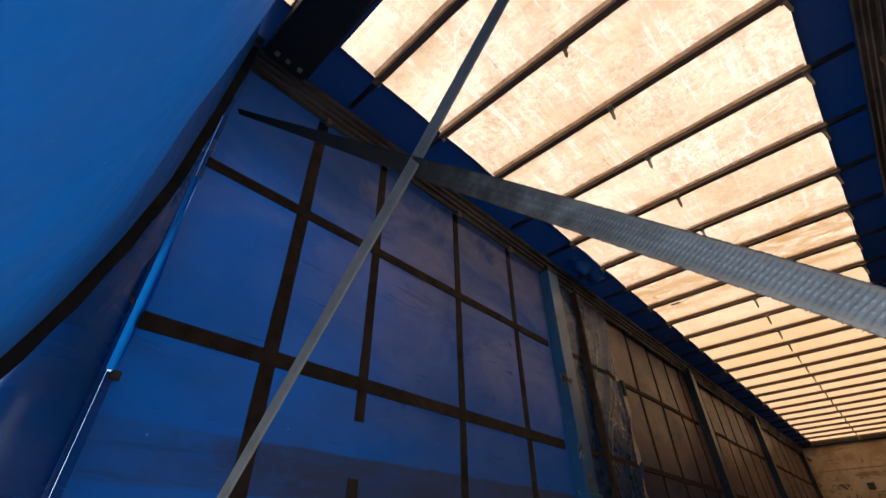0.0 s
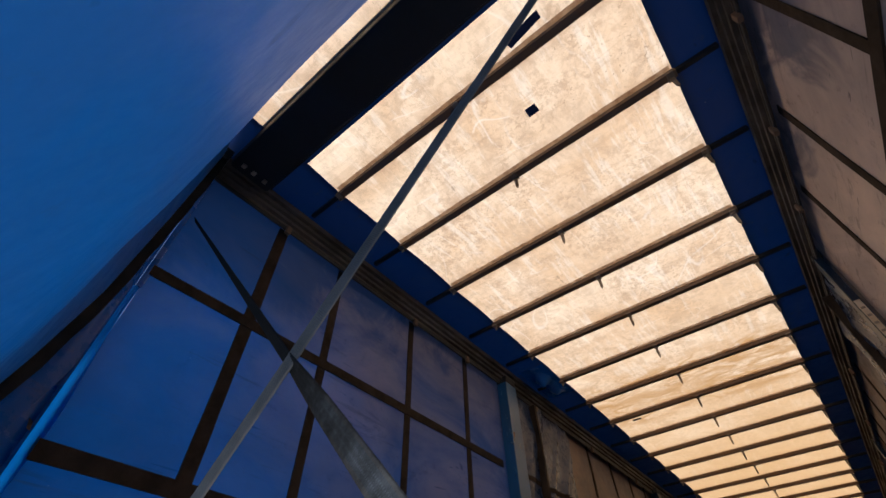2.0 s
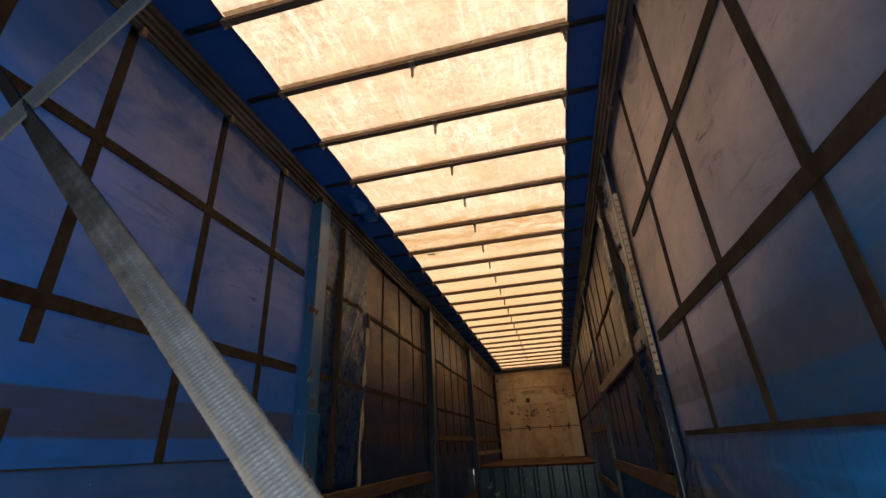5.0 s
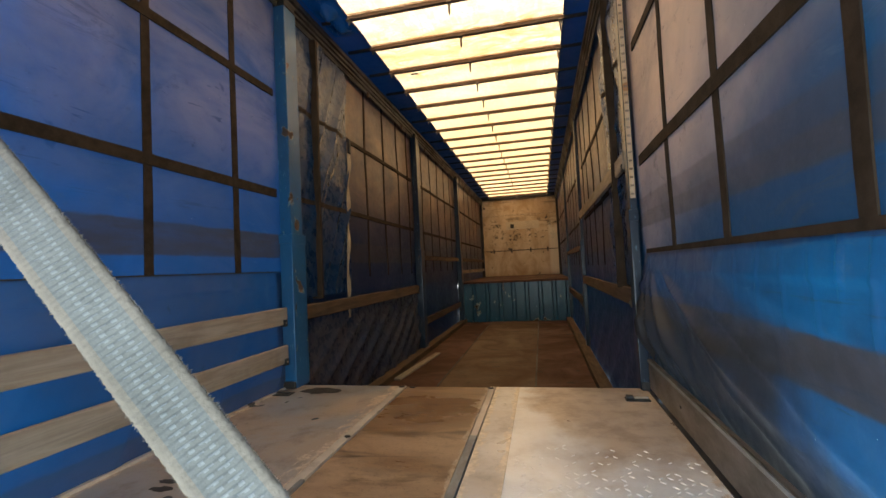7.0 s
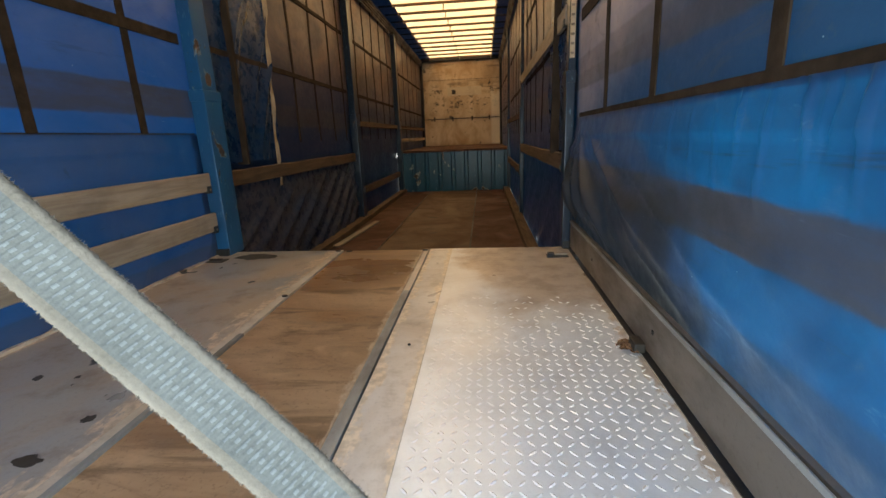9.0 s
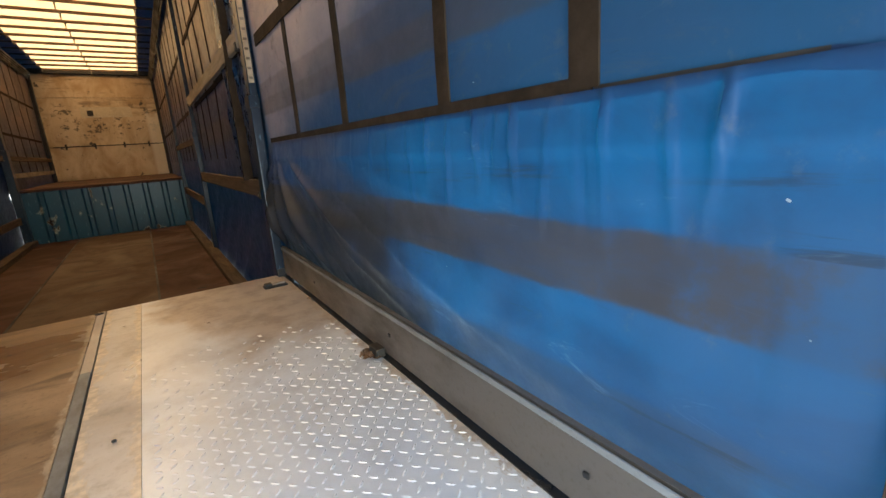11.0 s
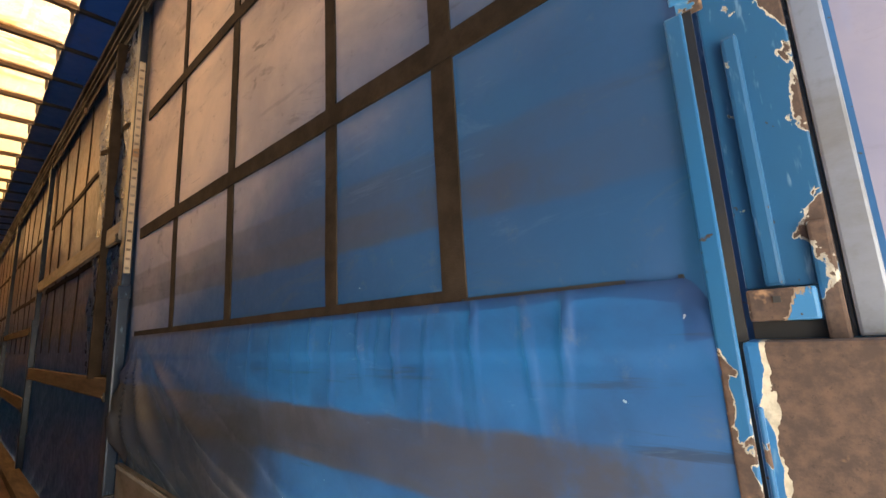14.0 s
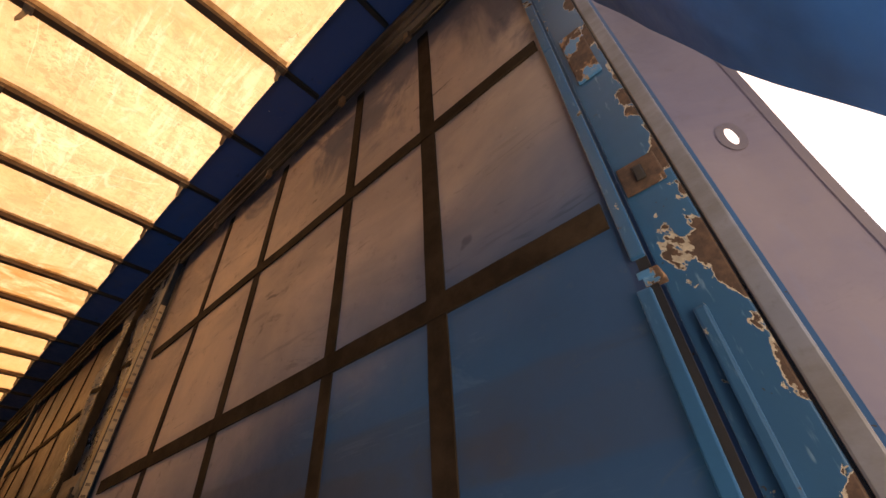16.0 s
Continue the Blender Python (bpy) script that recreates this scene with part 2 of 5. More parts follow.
def chipped_paint(name, paint=(0.03, 0.17, 0.36), amount=0.56, primer=(0.50, 0.43, 0.33), scale=5.0, worn=(), rim=0.026):
    """Blue vehicle paint that flakes off in islands with pale edges, over brown rust.
    worn: (axis, from, to, more) ranges where the paint has gone further."""
    k = Nodes(name)
    island = k.noise(scale, 7, 0.57, k.scaled(1, 1, 0.7), warp=0.3)
    for axis, a, b, more in worn:
        island = k.math("ADD", island, k.math("MULTIPLY", k.step(k.axis(axis), min(a, b), max(a, b), float(a > b), float(b > a)), more))
    fine = k.noise(45, 6, 0.7)
    rust = k.mix(k.step(fine, 0.35, 0.7), (0.058, 0.034, 0.024), (0.112, 0.062, 0.040))
    rust = k.mix(k.step(k.noise(150, 3, 0.6), 0.62, 0.7, 0, 0.4), rust, (0.022, 0.014, 0.010))
    rust = k.mix(k.step(k.noise(17, 4, 0.6), 0.62, 0.70, 0, 0.7), rust, (0.42, 0.22, 0.11))
    shade = k.mix(k.step(k.noise(3, 6, 0.6), 0.35, 0.7, 0, 0.6), paint, tuple(c * 0.6 + 0.012 for c in paint))
    shade = k.mix(k.step(k.noise(60, 3, 0.6, k.scaled(1, 1, 0.2)), 0.62, 0.72, 0, 0.4), shade, (0.20, 0.34, 0.44))
    shade = k.mix(k.step(k.noise(34, 4, 0.65), 0.68, 0.70), shade, (0.07, 0.045, 0.035))
    width = k.step(k.noise(scale * 2.2, 4, 0.6), 0.40, 0.68, rim * 0.07, rim)
    edge = k.step(island, amount - 0.005, amount)
    bare = k.step(k.math("SUBTRACT", island, width), amount, amount + 0.006)
    col = k.mix(edge, shade, k.mix(k.step(fine, 0.35, 0.65), primer, tuple(c * 0.62 for c in primer)))
    col = k.mix(bare, col, rust)
    h = k.math("SUBTRACT", k.math("MULTIPLY", fine, 0.25), edge)
    return k.surface(col, k.step(bare, 0, 1, 0.30, 0.85), 0, k.bump(h, 0.6, 0.003), 0.5)


def wood(name, light=(0.34, 0.27, 0.20), dark=(0.13, 0.095, 0.065), along=(6, 0.5, 6)):
    k = Nodes(name)
    grain = k.noise(5, 7, 0.65, k.scaled(*along), warp=0.5)
    stain = k.noise(2.3, 5, 0.6)
    col = k.mix(k.step(grain, 0.3, 0.72), dark, light)
    col = k.mix(k.step(stain, 0.45, 0.75, 0, 0.6), col, tuple(c * 0.45 for c in dark))
    return k.surface(col, 0.8, 0, k.bump(grain, 0.4, 0.004), 0.3)


def metal(name, col=(0.35, 0.34, 0.32), dirt=(0.10, 0.075, 0.05), amount=0.5, rough=0.5, metallic=0.6):
    k = Nodes(name)
    soil = k.noise(4, 7, 0.65, k.scaled(1, 0.4, 1))
    fine = k.noise(70, 4, 0.6)
    c = k.mix(k.step(soil, amount - 0.15, amount + 0.2), col, dirt)
    c = k.mix(k.step(fine, 0.5, 0.8, 0, 0.4), c, dirt)
    return k.surface(c, k.step(soil, 0.3, 0.7, rough - 0.1, rough + 0.25), metallic, k.bump(fine, 0.2, 0.002), 0.5)


def floor_steel(name, plain, dusty, spot, spots=0.66, rough=0.5, metallic=0.25, streak=(1, 1, 1), wear=0.6, crust=(), crust_tone=(0.62, 0.50, 0.37), across=0.0, pale_path=None):
    """Worn deck plate: scuffed bright where it is walked on, dusty brown elsewhere, with dark spots.
    crust: (x, width, strength): cream dirt caked along a joint; across: dark drag marks over the board;
    pale_path: (x0, y0, x1, y1, width): a paler path, brown dust on the rest of the plate beyond it."""
    k = Nodes(name)
    big = k.noise(1.5, 5, 0.6, k.scaled(*streak), warp=0.7)
    mid = k.noise(6, 7, 0.68, k.scaled(*streak))
    fine = k.noise(80, 4, 0.65)
    c = k.mix(k.step(big, 0.33, 0.68), plain, dusty)
    c = k.mix(k.step(mid, 0.48, 0.7, 0, wear), c, tuple(v * 0.55 for v in dusty))
    c = k.mix(k.step(fine, 0.52, 0.75, 0, wear * 0.6), c, tuple(v * 0.5 for v in plain))
    if across:
        drag = k.noise(2, 5, 0.62, k.scaled(0.8, 3.4, 1), warp=0.9)
        c = k.mix(k.step(drag, 0.50, 0.70, 0, across), c, tuple(v * 0.42 for v in plain))
        c = k.mix(k.step(k.noise(2.6, 7, 0.72, k.scaled(0.9, 1.9, 1), warp=0.9), 0.55, 0.70, 0, across * 0.5), c, tuple(min(0.8, v * 1.35) for v in dusty))
    for at, width, strength in crust:
        gap = k.math("ABSOLUTE", k.math("SUBTRACT", k.axis("X"), at))
        gap = k.math("ADD", gap, k.step(k.noise(13, 6, 0.72, k.scaled(1, 0.45, 1)), 0.25, 0.75, -width, width))
        caked = k.step(gap, width * 0.35, width * 0.9, strength, 0)
        c = k.mix(caked, c, k.mix(k.step(k.noise(30, 4, 0.6), 0.35, 0.65), crust_tone, tuple(v * 0.66 for v in crust_tone)))
    if pale_path:
        x0, y0, x1, y1, width = pale_path
        ln = math.hypot(x1 - x0, y1 - y0)
        off = k.math("ADD", k.math("MULTIPLY", k.math("SUBTRACT", k.axis("X"), x0), (y1 - y0) / ln), k.math("MULTIPLY", k.math("SUBTRACT", k.axis("Y"), y0), -(x1 - x0) / ln))
        off = k.math("ADD", k.math("ABSOLUTE", off), k.step(k.noise(3.2, 5, 0.6), 0.25, 0.75, -0.12, 0.12))
        far = k.step(k.math("ADD", k.axis("Y"), k.step(k.noise(2.1, 5, 0.6, warp=0.5), 0.25, 0.75, -0.5, 0.5)), 1.5, 2.5)
        brown = k.math("MULTIPLY", far, k.step(off, width * 0.5, width * 1.6, 0.25, 0.85))
        c = k.mix(brown, c, k.mix(k.step(mid, 0.4, 0.65), (0.50, 0.41, 0.32), (0.34, 0.25, 0.18)))
    c = k.mix(k.step(k.noise(5.5, 2, 0.4), spots, spots + 0.02), c, spot)
    return k.surface(c, k.step(big, 0.3, 0.7, rough - 0.08, rough + 0.25), metallic, k.bump(mid, 0.25, 0.004), 0.5)


def webbing(name, col, pale, ribs=150.0, soot=None):
    """soot: (from, to) across the trailer, where dirt on the band gives way to clean webbing."""
    k = Nodes(name)
    w = k.n.new("ShaderNodeTexWave")
    w.inputs["Scale"].default_value = ribs / 10
    w.inputs["Distortion"].default_value = 0.6
    w.inputs["Detail"].default_value = 1
    k.link(k.pos, w.inputs["Vector"])
    soil = k.noise(9, 6, 0.65)
    c = k.mix(k.step(soil, 0.3, 0.7), col, pale)
    if soot:
        at = k.math("ADD", k.axis("X"), k.step(k.noise(30, 5, 0.7), 0.25, 0.75, -0.07, 0.07))
        c = k.mix(k.step(at, soot[0], soot[1], 0.93, 0.0), c, (0.022, 0.020, 0.015))
    return k.surface(c, 0.9, 0, k.bump(k.noise(220, 3, 0.6), 0.5, 0.002), 0.1)


def bulkhead_board():
    k = Nodes("dirty_cream_bulkhead")
    soil = k.noise(1.6, 6, 0.65, k.scaled(1.4, 1, 0.8), warp=0.5)
    c = k.mix(k.step(soil, 0.3, 0.72), (0.64, 0.52, 0.385), (0.38, 0.255, 0.145))
    z = k.axis("Z")
    zone = k.math("MULTIPLY", k.step(z, 1.35, 1.6), k.step(z, 2.05, 2.45, 1, 0))
    scuff = k.math("MULTIPLY", k.step(k.noise(6.5, 7, 0.7, k.scaled(1, 1, 1.4)), 0.545, 0.60), zone)
    c = k.mix(k.math("MULTIPLY", scuff, 0.85), c, (0.035, 0.03, 0.026))
    c = k.mix(k.step(k.noise(5, 4, 0.6), 0.64, 0.67, 0, 0.9), c, (0.05, 0.045, 0.04))
    # paint rubbed pale along one side, and brown smears higher up
    pale = k.math("MULTIPLY", k.step(k.axis("X"), 0.86, 0.96), k.step(k.math("ADD", z, k.step(k.noise(3, 5, 0.7), 0.25, 0.75, -0.3, 0.3)), 1.9, 2.2, 1, 0))
    c = k.mix(k.math("MULTIPLY", pale, 0.7), c, (0.74, 0.70, 0.62))
    smear = k.math("MULTIPLY", k.step(k.noise(2.4, 6, 0.7, k.scaled(0.5, 1, 3.5)), 0.52, 0.62), k.step(z, 1.9, 2.3))
    c = k.mix(k.math("MULTIPLY", smear, 0.6), c, (0.16, 0.11, 0.07))
    return k.surface(c, 0.6, 0, k.bump(k.noise(20, 5, 0.6), 0.2, 0.004), 0.4)


def ground_mat():
    k = Nodes("yard_concrete")
    c = k.mix(k.step(k.noise(0.6, 6, 0.6), 0.3, 0.7), (0.20, 0.19, 0.18), (0.34, 0.33, 0.31))
    return k.surface(c, 0.85, 0, k.bump(k.noise(30, 5, 0.6), 0.3, 0.01))


ROOF = roof_cloth()
SLEEVE = sleeve_cloth()
TARP_L = tarp("blue_curtain_tarp_near_side", ((0.93, 1.10, 0.85), (-0.2, 0.10, 0.8)), 0.37, 0.62, (0.003, 0.16, 0.54), (0.010, 0.055, 0.165), 0.1, upper_z=(1.8, 2.7, 0.25), dust_light_y=(-0.7, 2.2), low=0.2, gloss=0.5, spec=0.12, scuffs=0.6, glow_fade=(0.5, 2.2, 0.28), soil_tone=(0.58, 0.46, 0.39), drop=0.75)
TARP_R = tarp("blue_curtain_tarp_far_side", ((0.985, 1.075, 0.62), (1.0751, 1.16, 0.4)), 0.060, 1.0, (0.003, 0.19, 0.46), (0.006, 0.034, 0.095), 0.55, gloss=0.5, spec=0.16, scuffs=0.45, upper_z=(1.12, 1.85, 0.08), dust_light_y=(-0.9, 1.0), low=0.03, glow_fade=(0.35, 1.7, 0.25), soil_tone=(0.74, 0.57, 0.455), dust_line=(1.38, 2.20, 0.27))
LOWER_L = tarp("blue_lower_flap_tarp_near_side", ((-0.2, 0.10, 0.45),), 0.27, 0.2, (0.003, 0.17, 0.50), (0.005, 0.04, 0.12), 0.03, gloss=0.3, glow_fade=(0.5, 2.2, 0.25))
LOWER_R = tarp("blue_lower_flap_tarp_far_side", ((0.45, 0.592, 0.85), (-0.10, 0.27, 0.35)), 0.122, 0.36, (0.003, 0.185, 0.50), (0.004, 0.032, 0.10), 0.05, dust_light_y=(0.7, 2.4), gloss=0.38, spec=0.25, scuffs=1.3, glow_fade=(0.8, 2.1, 0.06), soil_tone=(0.23, 0.17, 0.12), fade=(0.30, 0.62), lower_dark=(1.05, 2.0, 0.60))
# front length of the curtain, with the dim light of the well in its colour
TARP_FRONT = tarp("shaded_dusty_curtain_tarp", ((0.9, 1.1, 0.6),), 0.005, 0.46, clean=(0.004, 0.014, 0.042), least=0.10, upper_z=(1.0, 1.9, 0.3), low=0.07, gloss=0.3, soil_tone=(0.45, 0.275, 0.155))
WELL_FLAP = tarp("creased_dusty_well_tarp", (), 0.24, 0.28, (0.003, 0.14, 0.44), (0.006, 0.030, 0.08), 0.08, gloss=0.22, spec=0.4, soil_tone=(0.30, 0.22, 0.15), glow_fade=(3.6, 5.0, 0.1))
TARP_FOLD = tarp("dark_blue_creased_tarp", (), 0.03, 0.22, (0.003, 0.10, 0.34), (0.006, 0.030, 0.090), 0.04, upper_z=(1.7, 2.5, 0.5), low=0.12, gloss=0.22, spec=0.35, soil_tone=(0.26, 0.24, 0.24))
RETURN = tarp("turned_in_blue_tarp", (), 0.12, 0.05, (0.003, 0.17, 0.55), (0.008, 0.07, 0.25), 0.0, gloss=0.2)
FLAP = tarp("grey_corner_flap_tarp", (), 0.095, 0.35, (0.14, 0.14, 0.27), (0.065, 0.07, 0.12), 0.12, upper_z=(1.5, 2.1, 0.2), low=1.0)
TARP_REAR = tarp("blue_rear_tarp", (), 0.150, 0.2, (0.004, 0.17, 0.56), (0.010, 0.06, 0.20), 0.0, glow_fade=(0.5, 0.95, 0.12), glow_axis="X", hem=(-0.55, -1.25, 0.30))
MARGIN = tarp("blue_roof_margin", (), 0.024, 0.1, (0.003, 0.07, 0.34), (0.008, 0.045, 0.17), 0.0, glow_fade=(3.2, 6.0, 0.2))
WEB_DARK = webbing("dark_brown_webbing", (0.027, 0.019, 0.013), (0.054, 0.038, 0.026))
WEB_GREY = webbing("grey_lashing_webbing", (0.15, 0.15, 0.125), (0.24, 0.235, 0.20))
WEB_EDGE = webbing("cream_strap_selvedge", (0.19, 0.175, 0.135), (0.28, 0.26, 0.205))
WEB_SOOT = webbing("sooty_lashing_webbing", (0.110, 0.115, 0.110), (0.168, 0.176, 0.170), soot=(0.12, 0.42))
WEB_THREAD = webbing("pale_strap_thread", (0.155, 0.170, 0.170), (0.225, 0.244, 0.244), soot=(0.12, 0.42))
WEB_SOOT_EDGE = webbing("sooty_strap_selvedge", (0.142, 0.128, 0.106), (0.208, 0.186, 0.156), soot=(0.12, 0.42))
WEB_BLACK = webbing("black_hem_webbing", (0.016, 0.015, 0.013), (0.035, 0.031, 0.026))
WEB_CREAM = webbing("cream_webbing", (0.30, 0.24, 0.17), (0.46, 0.39, 0.29))
BOW = metal("brown_steel_bow", (0.15, 0.10, 0.07), (0.20, 0.12, 0.07), 0.5, 0.55, 0.1)
HOOK = metal("rusty_hanger_steel", (0.34, 0.28, 0.22), (0.16, 0.11, 0.07), 0.5, 0.6, 0.2)
ALU = metal("dirty_aluminium_rail", (0.17, 0.15, 0.125), (0.06, 0.05, 0.038), 0.45, 0.45, 0.5)
ALU_SIDE = metal("worn_aluminium_side_board", (0.17, 0.15, 0.13), (0.085, 0.066, 0.048), 0.52, 0.45, 0.4)
BLACK = metal("sooty_black_beam", (0.012, 0.012, 0.014), (0.03, 0.025, 0.02), 0.55, 0.6, 0.0)
RUBBER = metal("black_rubber_seal", (0.015, 0.015, 0.016), (0.04, 0.035, 0.03), 0.6, 0.35, 0.0)
GALV = metal("galvanised_steel", (0.34, 0.36, 0.37), (0.20, 0.18, 0.15), 0.5, 0.5, 0.5)
ANGLE = metal("dull_galvanised_angle", (0.24, 0.25, 0.28), (0.15, 0.14, 0.13), 0.5, 0.45, 0.5)
POST = chipped_paint("blue_post_paint", (0.018, 0.10, 0.23), 0.635, (0.24, 0.30, 0.33), 9.0)
# same post paint, darkened in colour for posts in dim light
POST_DARK = chipped_paint("shaded_blue_post_paint", (0.005, 0.017, 0.038), 0.675, (0.11, 0.13, 0.14), 9.0)
REAR = chipped_paint("flaking_blue_rear_frame_paint", (0.010, 0.098, 0.205), 0.618, scale=11, worn=(("Z", 0.90, 0.78, 0.09), ("Y", 0.224, 0.183, 0.15)))
FLANGE_PAINT = chipped_paint("flaking_blue_flange_paint", (0.011, 0.115, 0.25), 0.635, scale=16, worn=(("Z", 0.86, 0.76, 0.13), ("Y", 0.303, 0.312, 0.05)))
REAR_LOW = chipped_paint("heavily_rusted_rear_frame", (0.03, 0.20, 0.40), 0.50, (0.34, 0.24, 0.16), 9)
EATEN = chipped_paint("rust_eaten_blue_paint", (0.016, 0.14, 0.30), 0.62, (0.62, 0.52, 0.38), 9, rim=0.15, worn=(("Y", 0.284, 0.244, 0.42), ("Z", 0.50, 0.47, -0.36)))
GOOSE = chipped_paint("scuffed_blue_gooseneck_paint", (0.010, 0.075, 0.14), 0.60, (0.42, 0.46, 0.44), 3.0)
BOARD = wood("weathered_side_board_wood", (0.37, 0.31, 0.245), (0.25, 0.20, 0.152))
BOARD_DARK = wood("brown_side_board_wood", (0.135, 0.088, 0.052), (0.055, 0.034, 0.02))
DECK_GREY = floor_steel("grey_deck_sheet", (0.36, 0.365, 0.365), (0.44, 0.35, 0.265), (0.012, 0.02, 0.03), 0.71, 0.33, 0.3, wear=0.65, crust=((-0.385, 0.07, 0.95), (-1.20, 0.035, 0.9)), crust_tone=(0.72, 0.58, 0.43))
DECK_BROWN = floor_steel("brown_deck_board", (0.22, 0.118, 0.055), (0.44, 0.295, 0.175), (0.05, 0.03, 0.018), 0.79, 0.32, 0.0, (0.6, 1.4, 1), wear=0.8, across=0.8, crust=((0.235, 0.022, 0.6), (-0.335, 0.012, 0.4)))
DECK_TREAD = floor_steel("silvery_tread_plate", (0.84, 0.90, 0.97), (0.74, 0.76, 0.78), (0.40, 0.33, 0.26), 0.80, 0.34, 0.35, wear=0.25, pale_path=(0.50, 2.3, 0.85, 1.1, 0.16), crust=((1.195, 0.05, 0.7),))
LUG = metal("rubbed_bright_lug_steel", (0.88, 0.91, 0.95), (0.62, 0.58, 0.53), 0.62, 0.42, 0.35)
DECK_MARGIN = floor_steel("stained_silvery_deck_margin", (0.66, 0.66, 0.66), (0.52, 0.46, 0.39), (0.20, 0.13, 0.08), 0.74, 0.32, 0.3, wear=0.6, crust=((0.285, 0.035, 0.85), (0.43, 0.025, 0.7)), crust_tone=(0.80, 0.71, 0.58))
DECK_EDGE = floor_steel("dusty_cream_deck_edge", (0.66, 0.60, 0.51), (0.48, 0.40, 0.31), (0.06, 0.06, 0.06), 0.7, 0.5, 0.35)
WELL_DARK = floor_steel("rusty_well_floor", (0.085, 0.027, 0.009), (0.052, 0.019, 0.008), (0.03, 0.02, 0.014), 0.7, 0.65, 0.1)
WELL_MID = floor_steel("brown_well_floor", (0.115, 0.068, 0.036), (0.088, 0.048, 0.024), (0.07, 0.045, 0.03), 0.7, 0.65, 0.05)
EDGE = tarp("bright_blue_curtain_edge", (), 0.85, 0.1, (0.02, 0.40, 0.95), (0.010, 0.08, 0.28), 0.0, gloss=0.2)
POUCH = metal("shiny_blue_roof_tarp", (0.012, 0.13, 0.48), (0.010, 0.08, 0.28), 0.62, 0.14, 0.0)
GLOSS = metal("glossy_blue_paint", (0.010, 0.085, 0.32), (0.010, 0.06, 0.20), 0.6, 0.17, 0.0)
RUST = floor_steel("brown_rust", (0.16, 0.085, 0.05), (0.10, 0.055, 0.034), (0.03, 0.02, 0.015), 0.62, 0.85, 0.0)
PRIMER = floor_steel("cream_primer", (0.62, 0.52, 0.38), (0.50, 0.36, 0.22), (0.35, 0.2, 0.1), 0.6, 0.7, 0.0)
BULK = bulkhead_board()
GROUND = ground_mat()
DARK = metal("dark_oily_steel", (0.03, 0.03, 0.032), (0.05, 0.04, 0.03), 0.5, 0.5, 0.3)
RAG = wood("crumpled_brown_leaf_litter", (0.30, 0.17, 0.09), (0.12, 0.06, 0.03), (9, 9, 9))
TAPE = tarp("blue_repair_tape", (), 0.02, 0.1, (0.004, 0.03, 0.13), (0.006, 0.03, 0.11), 0.0)


# ---- building helpers ----
def thing(name, loc, label, category, group="", kind=""):
    ob = new(name)
    ob.location = loc
    ob.empty_display_size = 0.1
    return tagged(ob, label, category, group, kind)


def base_of(ob):
    p = Vector((0, 0, 0))
    while ob:
        p += ob.location
        ob = ob.parent
    return p


def finish(name, bm, material, smooth=False):
    me = bpy.data.meshes.new(name)
    bm.to_mesh(me)
    bm.free()
    me.materials.append(material)
    if smooth:
        for p in me.polygons:
            p.use_smooth = True
    return me


def part(name, bm, material, parent, label="", smooth=False):
    """One mesh under a thing or a part; bm is in world metres."""
    bmesh.ops.translate(bm, verts=bm.verts, vec=-base_of(parent))
    ob = new(name, finish(name, bm, material, smooth))
    ob.parent = parent
    return tagged(ob, label)


def whole(name, bm, material, label, category, kind="", group="", smooth=False):
    return tagged(new(name, finish(name, bm, material, smooth)), label, category, group, kind)


def box(x0, x1, y0, y1, z0, z1, bevel=0.0, bm=None):
    bm = bm or bmesh.new()
    vs = [bm.verts.new((x, y, z)) for x in (x0, x1) for y in (y0, y1) for z in (z0, z1)]
    fs = [bm.faces.new([vs[i] for i in q]) for q in ((0, 1, 3, 2), (4, 6, 7, 5), (0, 4, 5, 1), (2, 3, 7, 6), (0, 2, 6, 4), (1, 5, 7, 3))]
    if bevel:
        es = list({e for f in fs for e in f.edges})
        bmesh.ops.bevel(bm, geom=es, offset=bevel, segments=2, affect="EDGES", profile=0.6)
    return bm


def prism(points, axis, a, b, bevel=0.0):
    """A profile of (u, v) points drawn out along an axis from a to b. axis y: (x, z); z: (x, y); x: (y, z)."""
    bm = bmesh.new()
    place = {"y": lambda u, v, w: (u, w, v), "z": lambda u, v, w: (u, v, w), "x": lambda u, v, w: (w, u, v)}[axis]
    lo = [bm.verts.new(place(u, v, a)) for u, v in points]
    hi = [bm.verts.new(place(u, v, b)) for u, v in points]
    n = len(points)
    for i in range(n):
        bm.faces.new((lo[i], lo[(i + 1) % n], hi[(i + 1) % n], hi[i]))
    bm.faces.new(lo[::-1])
    bm.faces.new(hi)
    bmesh.ops.recalc_face_normals(bm, faces=bm.faces)
    if bevel:
        bmesh.ops.bevel(bm, geom=[e for e in bm.edges], offset=bevel, segments=1, affect="EDGES")
    return bm


def sheet(f, us, vs, skip=None):
    """A cloth from f(u, v); skip(u, v) leaves a cell open."""
    verts = [f(u, v) for u in us for v in vs]
    nv = len(vs)
    faces = []
    for i in range(len(us) - 1):
        for j in range(nv - 1):
            if skip and skip((us[i] + us[i + 1]) / 2, (vs[j] + vs[j + 1]) / 2):
                continue
            faces.append((i * nv + j, (i + 1) * nv + j, (i + 1) * nv + j + 1, i * nv + j + 1))
    me = bpy.data.meshes.new("cloth")
    me.from_pydata(verts, [], faces)
    bm = bmesh.new()
    bm.from_mesh(me)
    bpy.data.meshes.remove(me)
    return bm


def steps(a, b, d):
    n = max(1, round((b - a) / d))
    return [a + (b - a) * i / n for i in range(n + 1)]


def wavy(y, z, s=1.0):
    return noise.noise(Vector((y * s, z * s, 3.7)))


